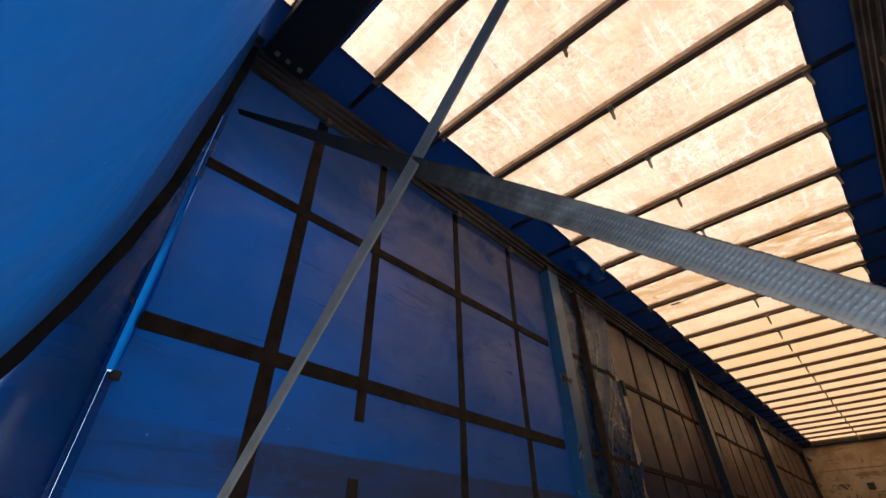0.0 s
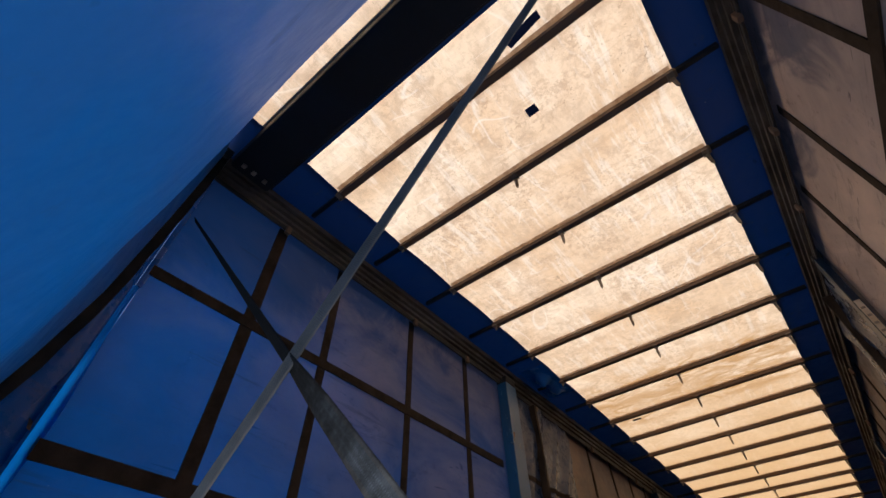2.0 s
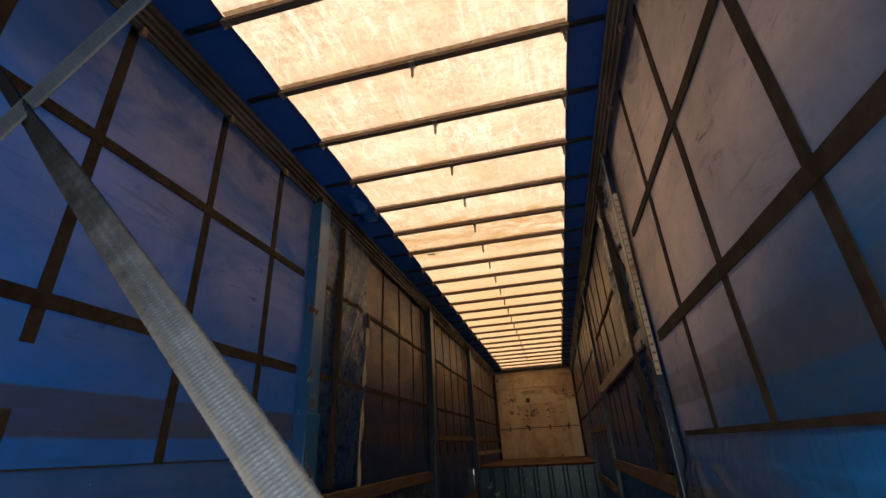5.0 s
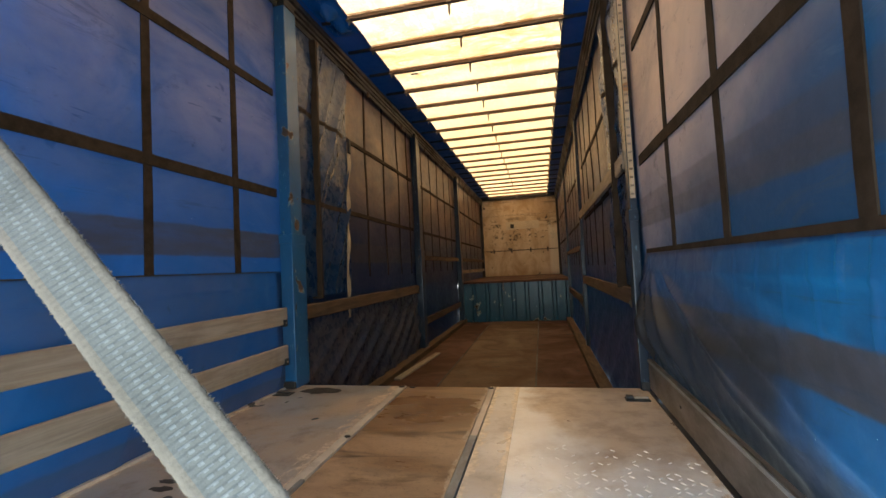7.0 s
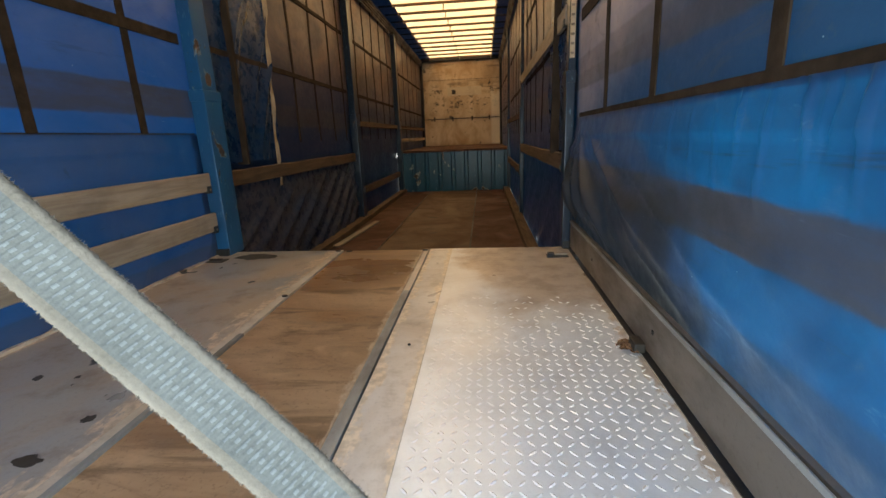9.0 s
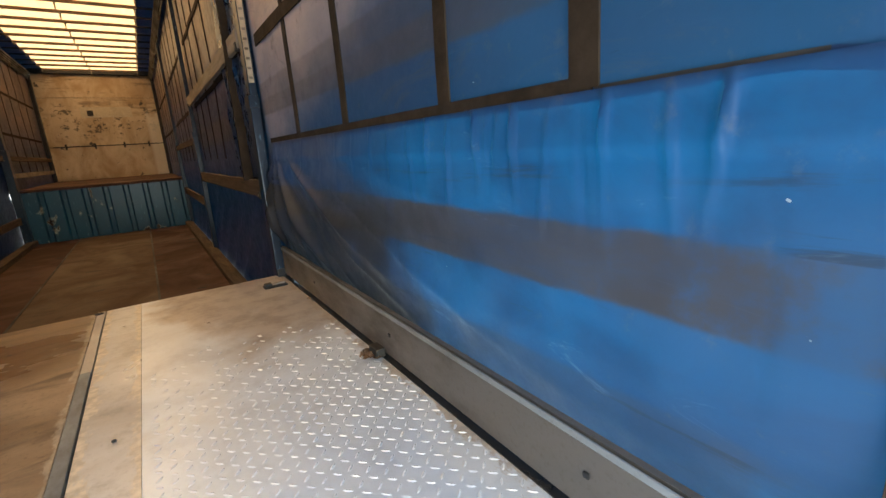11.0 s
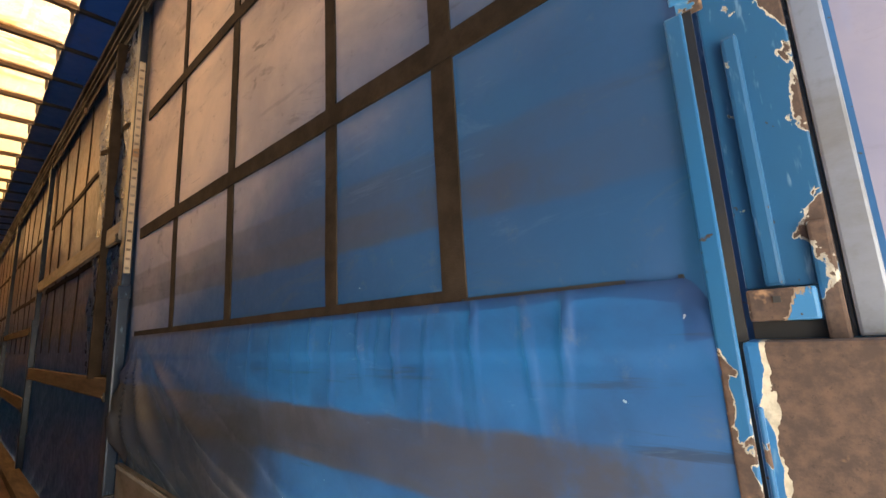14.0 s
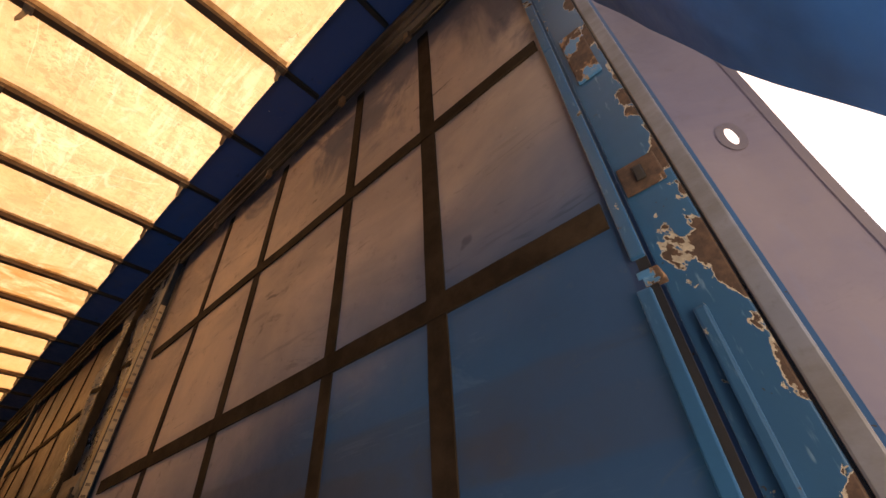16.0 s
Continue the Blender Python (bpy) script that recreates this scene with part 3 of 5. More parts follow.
# ---- setting ----
W = 1.235            # half width between the curtains
DECK_END = 3.10      # rear deck, then the well, then the gooseneck
WELL = -0.43
GOOSE_Y, GOOSE_Z = 9.94, 0.47
FRONT = 14.39
ROOF_Z = 3.02
ROOF_X = 0.89          # lit cloth, left edge
ROOF_XR = 0.935        # and right edge
RAIL_Z = 2.93

whole("ground", box(-3000, 3000, -3000, 3000, -1.5, -1.3), GROUND, "pale grey concrete yard outside the trailer", "ground", "structure")

# rear deck
deck = thing("floor", (0, 1.6, -0.06), "worn rear deck of steel sheets and boards", "floor", kind="structure")
part("deck_frame", box(-1.2, 1.2, 0.03, DECK_END - 0.004, -0.16, -0.02), DARK, deck)
part("deck_sheet", box(-1.2, -0.385, 0.02, DECK_END, -0.018, 0.0, 0.003), DECK_GREY, deck, "dull grey painted deck sheet with black spots")
part("deck_edge", box(-0.38, -0.335, 0.02, DECK_END, -0.018, 0.003, 0.002), DECK_EDGE, deck, "dusty cream joint strip")
part("deck_board", box(-0.33, 0.235, 0.02, DECK_END, -0.018, -0.004, 0.003), DECK_BROWN, deck, "brown worn plywood board")
part("edge_strip", box(0.24, 0.275, 0.02, 2.25, -0.018, 0.006, 0.003), GALV, deck, "bare steel edge strip")
part("deck_edge", box(0.24, 0.275, 2.254, DECK_END, -0.018, 0.002, 0.002), DECK_EDGE, deck)
part("edge_strip", box(-0.345, -0.325, 0.02, 1.75, -0.018, 0.007, 0.002), GALV, deck, "bare steel edge strip")
part("deck_edge", box(0.28, 0.4335, 0.02, DECK_END, -0.018, 0.0, 0.001), DECK_MARGIN, deck, "dusty cream margin of the tread plate")
part("tread_plate", box(0.434, 1.195, 0.02, DECK_END, -0.018, 0.0, 0.001), DECK_TREAD, deck, "silvery worn tread plate")
part("step_face", box(-1.19, 1.19, DECK_END - 0.003, DECK_END + 0.02, WELL, -0.02), DARK, deck)

# raised lugs of the tread plate, worn away towards the well
verts, faces = [], []
rng = random.Random(4)
for i in range(22):
    for j in range(70):
        x, y = 0.47 + i * 0.0325, 0.07 + j * 0.0325
        if y > 2.2 or (y > 1.45 and rng.random() < (y - 1.45) * 1.3):
            continue
        a = radians(45 if (i + j) % 2 else -45)
        c, s, h = math.cos(a), math.sin(a), 0.0025
        n0 = len(verts)
        for u, v, w in ((-0.0135, 0, 0.0002), (-0.005, -0.004, 0.0002), (0.005, -0.004, 0.0002), (0.0135, 0, 0.0002), (0.005, 0.004, 0.0002), (-0.005, 0.004, 0.0002), (-0.007, 0, h), (0.007, 0, h)):
            verts.append((x + u * c - v * s, y + u * s + v * c, w))
        for q in ((0, 1, 6), (1, 2, 7, 6), (2, 3, 7), (3, 4, 7), (4, 5, 6, 7), (5, 0, 6)):
            faces.append([n0 + t for t in q])
me = bpy.data.meshes.new("tread_lugs")
me.from_pydata(verts, [], faces)
me.materials.append(LUG)
lugs = new("tread_lugs", me)
lugs.parent = deck
lugs.location = -deck.location
tagged(lugs, "small raised lugs of the tread plate", kind="stuff")

# well floor
well = thing("floor_well", (0, 6.5, WELL - 0.05), "rusty brown floor of the lowered well", "floor", kind="structure")
part("floor_sheet", box(-1.2, -0.52, DECK_END, GOOSE_Y, WELL - 0.03, WELL, 0.003), WELL_DARK, well, "dark rusty floor sheet")
part("floor_sheet", box(-0.515, 0.49, DECK_END, GOOSE_Y, WELL - 0.03, WELL + 0.004, 0.003), WELL_MID, well, "lighter brown middle floor sheet")
part("floor_sheet", box(0.495, 1.2, DECK_END, GOOSE_Y, WELL - 0.03, WELL, 0.003), WELL_DARK, well, "dark rusty floor sheet")
for sx in (-1, 1):
    a, b = sorted((sx * 1.07, sx * 1.19))
    part("joint", box(-0.527, -0.508, DECK_END, GOOSE_Y, WELL + 0.0045, WELL + 0.008), DARK, well) if sx < 0 else None
    part("side_ledge", box(a, b, DECK_END + 0.02, GOOSE_Y, WELL, WELL + 0.07, 0.006), BOARD_DARK, well, "brown timber ledge along the side")
part("joint", box(0.482, 0.502, DECK_END, GOOSE_Y, WELL + 0.0045, WELL + 0.008), DARK, well)

# gooseneck step and front bulkhead
goose = thing("floor_gooseneck", (0, 12, 0), "raised front deck with a ribbed blue step", "floor", kind="structure")
ribs = [(-1.2, 0.0)]
x = -1.2
while x < 1.15:
    ribs += [(x + 0.05, 0.0), (x + 0.075, -0.035), (x + 0.265, -0.035), (x + 0.29, 0.0)]
    x += 0.29
ribs += [(1.2, 0.0), (1.2, 0.06), (-1.2, 0.06)]
part("ribbed_face", prism([(u, GOOSE_Y + v) for u, v in ribs], "z", WELL, GOOSE_Z - 0.05), GOOSE, goose, "dark blue ribbed steel face, scuffed")
part("lip", box(-1.2, 1.2, GOOSE_Y - 0.06, GOOSE_Y + 0.06, GOOSE_Z - 0.048, GOOSE_Z, 0.012), WELL_DARK, goose, "rusty brown edge")
part("deck_plate", box(-1.2, 1.2, GOOSE_Y + 0.062, FRONT + 0.09, GOOSE_Z - 0.05, GOOSE_Z - 0.004), WELL_DARK, goose, "rusty brown deck")
wall_front = thing("wall_front", (0, FRONT + 0.05, GOOSE_Z), "dirty cream front bulkhead with black scuffs", "wall", kind="structure")
for z0, z1 in ((GOOSE_Z - 0.012, 1.27), (1.285, 2.41), (2.42, RAIL_Z + 0.02)):
    part("panel", box(-1.17, 1.17, FRONT, FRONT + 0.05, z0, z1, 0.004), BULK, wall_front)
part("backing", box(-1.17, 1.17, FRONT + 0.052, FRONT + 0.075, GOOSE_Z, 3.05), DARK, wall_front)
part("joint_bar", box(-1.1, 1.1, FRONT - 0.012, FRONT - 0.002, 1.262, 1.284), DARK, wall_front, "dark seam bar")
for x in (-0.85, -0.28, 0.32, 0.85):
    part("clamp", box(x - 0.02, x + 0.02, FRONT - 0.03, FRONT - 0.013, 1.20, 1.34, 0.006), DARK, wall_front)
part("plate", box(-0.42, 0.62, FRONT - 0.008, FRONT - 0.001, 1.95, 2.2, 0.002), wood("pale_patch_plate", (0.62, 0.55, 0.44), (0.5, 0.42, 0.32)), wall_front, "paler patch plate")
part("vent", box(-0.29, -0.17, FRONT - 0.02, FRONT - 0.009, 1.99, 2.12, 0.004), DARK, wall_front, "small dark vent")
for sx in (-1, 1):
    a, b = sorted((sx * 1.17, sx * 1.26))
    part("corner_post", box(a, b, FRONT - 0.16, FRONT + 0.05, GOOSE_Z - 0.2, RAIL_Z, 0.01), BLACK, wall_front, "sooty corner post")
part("head_beam", box(-1.2, 1.2, FRONT - 0.1, FRONT + 0.05, RAIL_Z + 0.022, ROOF_Z + 0.03, 0.01), BLACK, wall_front, "sooty head beam")

# roof
BOWS = [0.897 + 0.5465 * i for i in range(25)]


def roof_z(y):
    d = min(abs(y - b) for b in BOWS)
    return ROOF_Z + 0.012 * min(1, d / 0.25) + 0.006 * wavy(y, 0.0, 2.5)


roof_us = steps(0.63, FRONT - 0.1, 0.11)
whole("ceiling", sheet(lambda u, v: (v, u, roof_z(u) + 0.004 * wavy(u, v, 3)), roof_us, steps(-ROOF_X - 0.03, ROOF_XR + 0.03, 0.16)), ROOF,
      "cream translucent roof cloth, scratched and stained, lit from outside", "ceiling", "structure", smooth=True)
whole("ceiling_rear", sheet(lambda u, v: (v, u, ROOF_Z + 0.006), steps(0.14, 0.35, 0.1), steps(-ROOF_X - 0.03, ROOF_XR + 0.03, 0.3)), ROOF,
      "narrow strip of cream translucent roof cloth", "ceiling", "structure")
for sx in (-1, 1):
    whole("ceiling_margin", sheet(lambda u, v: (sx * v, u, roof_z(u) - 0.005), steps(0.10, FRONT, 0.11), [ROOF_X if sx < 0 else ROOF_XR, 1.02, 1.16, 1.27]), MARGIN,
          "dark blue edge of the roof tarpaulin", "ceiling", "structure", smooth=True)
whole("ceiling_rear_margin", sheet(lambda u, v: (v, u, ROOF_Z + 0.0065), [0.335, 0.5, 0.64], steps(-ROOF_X - 0.03, ROOF_XR + 0.03, 0.3)), MARGIN,
      "dark blue band across the roof tarpaulin", "ceiling", "structure")
part_beam = thing("rear_beam", (0, 0.47, 2.85), "sooty black cross beam at the rear of the roof", "beam", kind="structure")
part("beam", box(-1.16, 1.16, 0.345, 0.585, 2.91, 3.012, 0.012), BLACK, part_beam)
part("lip", box(-1.16, 1.16, 0.587, 0.6, 2.94, 3.005, 0.003), BLACK, part_beam)
for sx in (-1, 1):
    for y in (0.40, 0.46, 0.53):
        part("bolt", box(sx * 1.08 - 0.012, sx * 1.08 + 0.012, y - 0.012, y + 0.012, 2.885, 2.901, 0.004), HOOK, part_beam)


def make_bow():
    bow = thing("roof_bow", (0, 0, 0), "brown steel roof bow with hanging steel tabs", "roof bow", "roof bows")
    part("tube", prism([(-0.02, 2.975), (0.02, 2.975), (0.024, 2.995), (0.012, 3.012), (-0.012, 3.012), (-0.024, 2.995)], "x", -0.9, 0.94), BOW, bow)
    part("sleeve", sheet(lambda u, v: (u, v + 0.006 * wavy(u, v, 5), 3.0105), steps(-0.88, 0.925, 0.06), [-0.04, -0.02, 0.02, 0.037]), SLEEVE, bow, "doubled brown cloth sleeve over the bow")
    for sx in (-1, 1):
        a, b = sorted(((0.942 if sx > 0 else -0.902), sx * 1.14))
        part("arm", box(a, b, -0.013, 0.013, 2.978, 3.005, 0.004), BLACK, bow)
    for x, drop in ((-0.885, 0.04), (0.0, 0.11), (0.91, 0.11)):
        bm = prism([(x - 0.011, 2.978), (x + 0.011, 2.978), (x + 0.009, 2.978 - drop * 0.8), (x, 2.978 - drop), (x - 0.009, 2.978 - drop * 0.8)], "y", 0.006, 0.010)
        part("tab", bm, HOOK, bow, "short rusty hanging tab")
        part("clamp", box(x - 0.018, x + 0.018, -0.027, 0.027, 2.969, 2.9795, 0.003), HOOK, bow)
    return bow


first = make_bow()
first.location.y = BOWS[0]
for y in BOWS[1:]:
    copy_thing(first, pose(0, y, 0))

# cantrails
for sx in (-1, 1):
    rail = thing("cantrail", (sx * 1.17, 7, 2.9), "dirty grooved aluminium cantrail under the roof edge", "rail", "cantrails", "structure")
    prof = [(1.20, 2.82), (1.185, 2.82), (1.185, 2.835), (1.165, 2.84), (1.165, 2.862), (1.172, 2.868), (1.152, 2.874), (1.152, 2.90), (1.160, 2.906), (1.135, 2.912), (1.135, 2.95), (1.20, 2.985)]
    part("profile", prism([(sx * u, v) for u, v in prof], "y", 0.33, FRONT - 0.17), ALU, rail)
    a, b = sorted((sx * 1.186, sx * 1.199))
    part("seal", box(a, b, 0.33, FRONT - 0.17, 2.795, 2.818, 0.004), RUBBER, rail, "glossy black rubber seal")
    for y in (0.8, 1.26, 1.92, 2.54, 3.6, 4.75, 5.95, 7.2, 8.2, 9.4, 11.0, 12.4):
        a, b = sorted((sx * 1.168, sx * 1.192))
        part("roller", box(a, b, y - 0.016, y + 0.016, 2.765, 2.822, 0.005), BOW, rail)

# ---- side curtains ----
POSTS = (3.09, 6.55, 9.85)
PLEATS = [(0.52, 1.0), (0.60, 0.6), (0.71, 1.2), (0.76, -0.6), (0.83, 1.1), (0.93, 0.9), (1.0, -0.5), (1.06, 0.8), (1.17, 1.1), (1.27, 0.7), (1.38, 0.5), (1.5, 0.3), (1.63, 0.45), (1.78, 0.3), (1.95, 0.4), (2.15, 0.3), (2.4, 0.35)]


def bulge(y, z, side):
    d = 0.006 * wavy(y + side * 9, z, 1.1) + 0.003 * wavy(y, z + side * 5, 3.4)
    if y < 0.36 and z < 0.86 and side > 0:
        d += 0.012
    if y > DECK_END:
        d += 0.012 * wavy(y + side, z, 1.7)
        if z < 0.45:
            d -= (0.0 if side < 0 else 0.02) * (1 - abs(math.sin(y * 6.0 + z * 9.0))) ** 2 * min(1.0, (0.45 - z) * 3)
    return d


def curtain_x(y, z, side):
    return side * (W + bulge(y, z, side))


def web_strip(y0, z0, y1, z1, side, half=0.025, lift=0.006):
    """A flat webbing strip that follows the curtain."""
    n = max(2, int(math.hypot(y1 - y0, z1 - z0) / 0.12))
    d = Vector((y1 - y0, z1 - z0)).normalized()
    bm = bmesh.new()
    last = None
    for i in range(n + 1):
        y, z = y0 + (y1 - y0) * i / n, z0 + (z1 - z0) * i / n
        w = half * (1 + 0.06 * wavy(y * 3, z * 3, 2))
        ring = []
        for s, off in ((-1, 0.001), (-1, lift), (1, lift), (1, 0.001)):
            yy, zz = y - d.y * w * s, z + d.x * w * s
            ring.append(bm.verts.new((curtain_x(yy, zz, side) - side * off, yy, zz)))
        if last:
            for k in range(4):
                bm.faces.new((last[k], last[(k + 1) % 4], ring[(k + 1) % 4], ring[k]))
        else:
            bm.faces.new(ring)
        last = ring
    bm.faces.new(last[::-1])
    bmesh.ops.recalc_face_normals(bm, faces=bm.faces)
    return bm


for side, mat, ys, zs, nm in ((-1, TARP_L, (0.800, 1.257, 1.938, 2.57), (2.145, 1.40), "left"), (1, TARP_R, (0.757, 1.179, 1.837, 2.432), (2.087, 1.384), "right")):
    cur = thing("side_curtain", (side * W, 7, 0), "dusty blue sliding side curtain with dark webbing straps", "curtain", "side curtains")
    leaks = ((9.66, -0.35, 0.04),) if side > 0 else ((9.86, 0.38, 0.04),)
    part("sheet", sheet(lambda y, z: (curtain_x(y, z, side), y, z), ([0.30, 0.325] if side > 0 else [0.332]) + [0.345] + steps(0.36, 3.1, 0.05), steps(-0.62, 0.786, 0.05) + [0.822] + steps(0.842, 3.03, 0.05),
                        lambda y, z: (0.345 if z > 0.786 else 0.30 if side > 0 else 0.325) < y < 2.95 and z < 0.82), mat, cur, smooth=True)
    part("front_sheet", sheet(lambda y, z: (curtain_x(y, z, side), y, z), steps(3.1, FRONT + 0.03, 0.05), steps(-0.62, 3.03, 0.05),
                              lambda y, z: any(math.hypot(y - a, z - b) < r for a, b, r in leaks)), TARP_FRONT, cur, "dusty front part of the curtain, coloured darker for the dim well", smooth=True)
    for i, y in enumerate(ys):
        half = 0.031 if i == 0 else 0.025
        if side < 0 and i == 1:
            part("strap", web_strip(y, 1.24, y, 2.83, side, half), WEB_DARK, cur, "dark webbing strap, torn off below")
            part("strap", web_strip(y, 0.83, y, 1.02, side, half), WEB_DARK, cur)
        else:
            part("strap", web_strip(y, 0.83, y, 2.83, side, half), WEB_DARK, cur)
    for y in (4.72, 5.3, 5.85, 6.3, 7.1, 7.65, 8.2, 8.8, 9.35, 10.5, 11.2, 11.9, 12.6, 13.3):
        part("strap", web_strip(y, 0.75, y, 2.83, side, 0.02), WEB_DARK, cur)
    for i, z in enumerate(zs):
        part("cross_strap", web_strip(0.33 if side < 0 else 0.318, z, 3.0, z, side, 0.03 if i else 0.026, 0.009), WEB_DARK, cur)
        for a, b in ((4.2, 6.45), (6.7, 9.75), (10.0, 14.1)):
            part("cross_strap", web_strip(a, z, b, z, side, 0.022, 0.009), WEB_DARK, cur)
    # thin dark strip put in for the shadow line above the flap
    part("flap_shadow_line", web_strip(0.345, 0.829, 0.735 if side > 0 else 3.0, 0.829, side, 0.0035, 0.005), DARK, cur)
    if side > 0:
        part("cross_strap", web_strip(0.74, 0.838, 3.0, 0.838, side, 0.013, 0.006), WEB_DARK, cur)

    # lower flap of the curtain beside the rear deck
    def flap(y, z):
        top = max(0.0, min(1.0, (z - 0.55) / 0.20))
        pleat = sum((math.exp(-((y - c - (0.02 + 0.10 * math.sin(c * 40)) * (0.8 - z)) / 0.007) ** 2) - 0.30 * math.exp(-((y - c - 0.014) / 0.009) ** 2)) * h * (0.75 + 0.5 * math.sin(c * 91 + z * 14)) for c, h in PLEATS) if side > 0 else 0.5 * math.sin(y * 41) * abs(wavy(y, 0.3, 3))
        d = 0.004 * top
        d += 0.008 * max(0.0, min(1.0, (z - 0.714) / 0.010)) + 0.003 * math.exp(-((z - 0.812) / 0.005) ** 2)
        d += 0.0012 * max(0.0, min(1.0, (0.45 - y) / 0.008))
        low = max(0.0, 1 - z / 0.8)
        if side > 0:
            ang = math.atan2(2.95 - y, 0.86 - z + 1e-4)
            near = max(0.0, 1 - math.hypot(2.95 - y, 0.86 - z) / 1.7)
            ridge = (1 - abs(math.sin(ang * 7.5 + 0.6))) ** 2.2
            d += 0.10 * near ** 0.8 * ridge * min(1.0, low * 2.2) * max(0.0, min(1.0, (z - 0.16) / 0.2))
            far = max(0.0, 1 - math.hypot(2.95 - y, 0.86 - z) / 2.7)
            d += 0.030 * far * (1 - abs(math.sin(ang * 19 + 1.1 + wavy(y, z, 1.5)))) ** 3 * min(1.0, low * 1.6) * max(0.0, min(1.0, (z - 0.10) / 0.2))
            d -= 0.04 * low * max(0.0, min(1.0, (2.6 - y) / 1.6)) + 0.05 * max(0.0, min(1.0, (0.32 - z) / 0.25))
        else:
            d += 0.022 * low * (1 - abs(math.sin(y * 5.5 - z * 3.5))) ** 2 + 0.016 * low * wavy(y, z, 4)
        d += 0.012 * wavy(y, z, 2.2) + 0.006 * wavy(y, z, 7)
        loose = min(1.0, max(0.0, 0.80 - z) / 0.16)
        corner = 0.040 * (max(0.0, 0.345 - y) / 0.031) ** 2 if side > 0 else 0.0
        raised = 0.017 * top * pleat * min(1.0, 0.12 + (0.826 - z) / 0.05)
        return (side * (W - 0.003 - 0.011 * loose - raised - d * (0.25 + 0.75 * loose)), y, z - corner * max(0.0, (z - 0.5) / 0.326))

    part("lower_flap", sheet(flap, (steps(0.314, 0.345, 0.004) if side > 0 else []) + steps(0.350 if side > 0 else 0.334, 3.03, 0.009), steps(-0.05, 0.826, 0.0125)), LOWER_R if side > 0 else LOWER_L, cur,
         "brighter blue creased lower flap", smooth=True)

    if side < 0:
        def well_flap(y, z):
            fan = (1 - abs(math.sin(y * 7.5 - z * 13.0 + 0.4 * wavy(y, z, 2)))) ** 1.8
            d = 0.03 + 0.055 * fan * min(1.0, (0.47 - z) * 2.5) * (0.35 + 0.65 * min(1.0, max(0.0, (y - 3.3) / 1.8))) + 0.004 * wavy(y, z, 3)
            return (side * (W - d), y, z)

        part("well_flap", sheet(well_flap, steps(3.19, 6.44, 0.02), steps(-0.42, 0.452, 0.03)), WELL_FLAP, cur, "creased dusty cloth below the side board", smooth=True)

# ---- posts and side boards ----
for side in (-1, 1):
    for i, y in enumerate(POSTS):
        p = thing("side_post", (side * 1.18, y, 0 if i == 0 else WELL), ("scuffed blue steel side post at the deck edge" if i == 0 else "blue steel side post in the well, its paint darkened for the dim light"), "post", "side posts")
        z0 = 0.0 if i == 0 else WELL
        inner = 1.115 if side < 0 else 1.160
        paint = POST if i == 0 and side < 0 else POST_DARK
        a, b = sorted((side * inner, side * 1.215))
        y0, y1 = (y - 0.09, y + 0.09) if side < 0 else (y - 0.035, y + 0.07)
        part("lower_section", box(a, b, y0, y1, z0, 1.08, 0.008), paint, p)
        a2, b2 = sorted((side * (inner + 0.012), side * 1.215))
        part("upper_section", box(a2, b2, y0 + 0.012, y1 - 0.012, 1.083, 2.80, 0.006), paint, p)
        part("collar", box(min(a, b) - 0.004, max(a, b) - 0.0 + 0.002, y0 - 0.006, y1 + 0.006, 1.03, 1.10, 0.005), paint, p)
        part("head", box(a2 - 0.01 * (side < 0), b2 + 0.01 * (side > 0), y0 + 0.02, y1 - 0.02, 2.803, 2.86, 0.006), DARK, p)
        if i == 0:
            part("pocket", box(a + 0.004, b - 0.004, y0 - 0.02, y1 + 0.004, 0.001, 0.05, 0.006), DARK, p)
        if side > 0 and i == 0:
            strip = part("marker_strip", box(a2 + 0.004, a2 + 0.034, y0 + 0.004, y0 + 0.0105, 1.17, 2.45, 0.002), PRIMER, p, "peeling cream ladder strip")
            for k in range(24):
                z = 1.19 + k * 0.052
                part("notch", box(a2 + 0.008, a2 + 0.028, y0 + 0.001, y0 + 0.0035, z, z + 0.013), HOOK, strip)


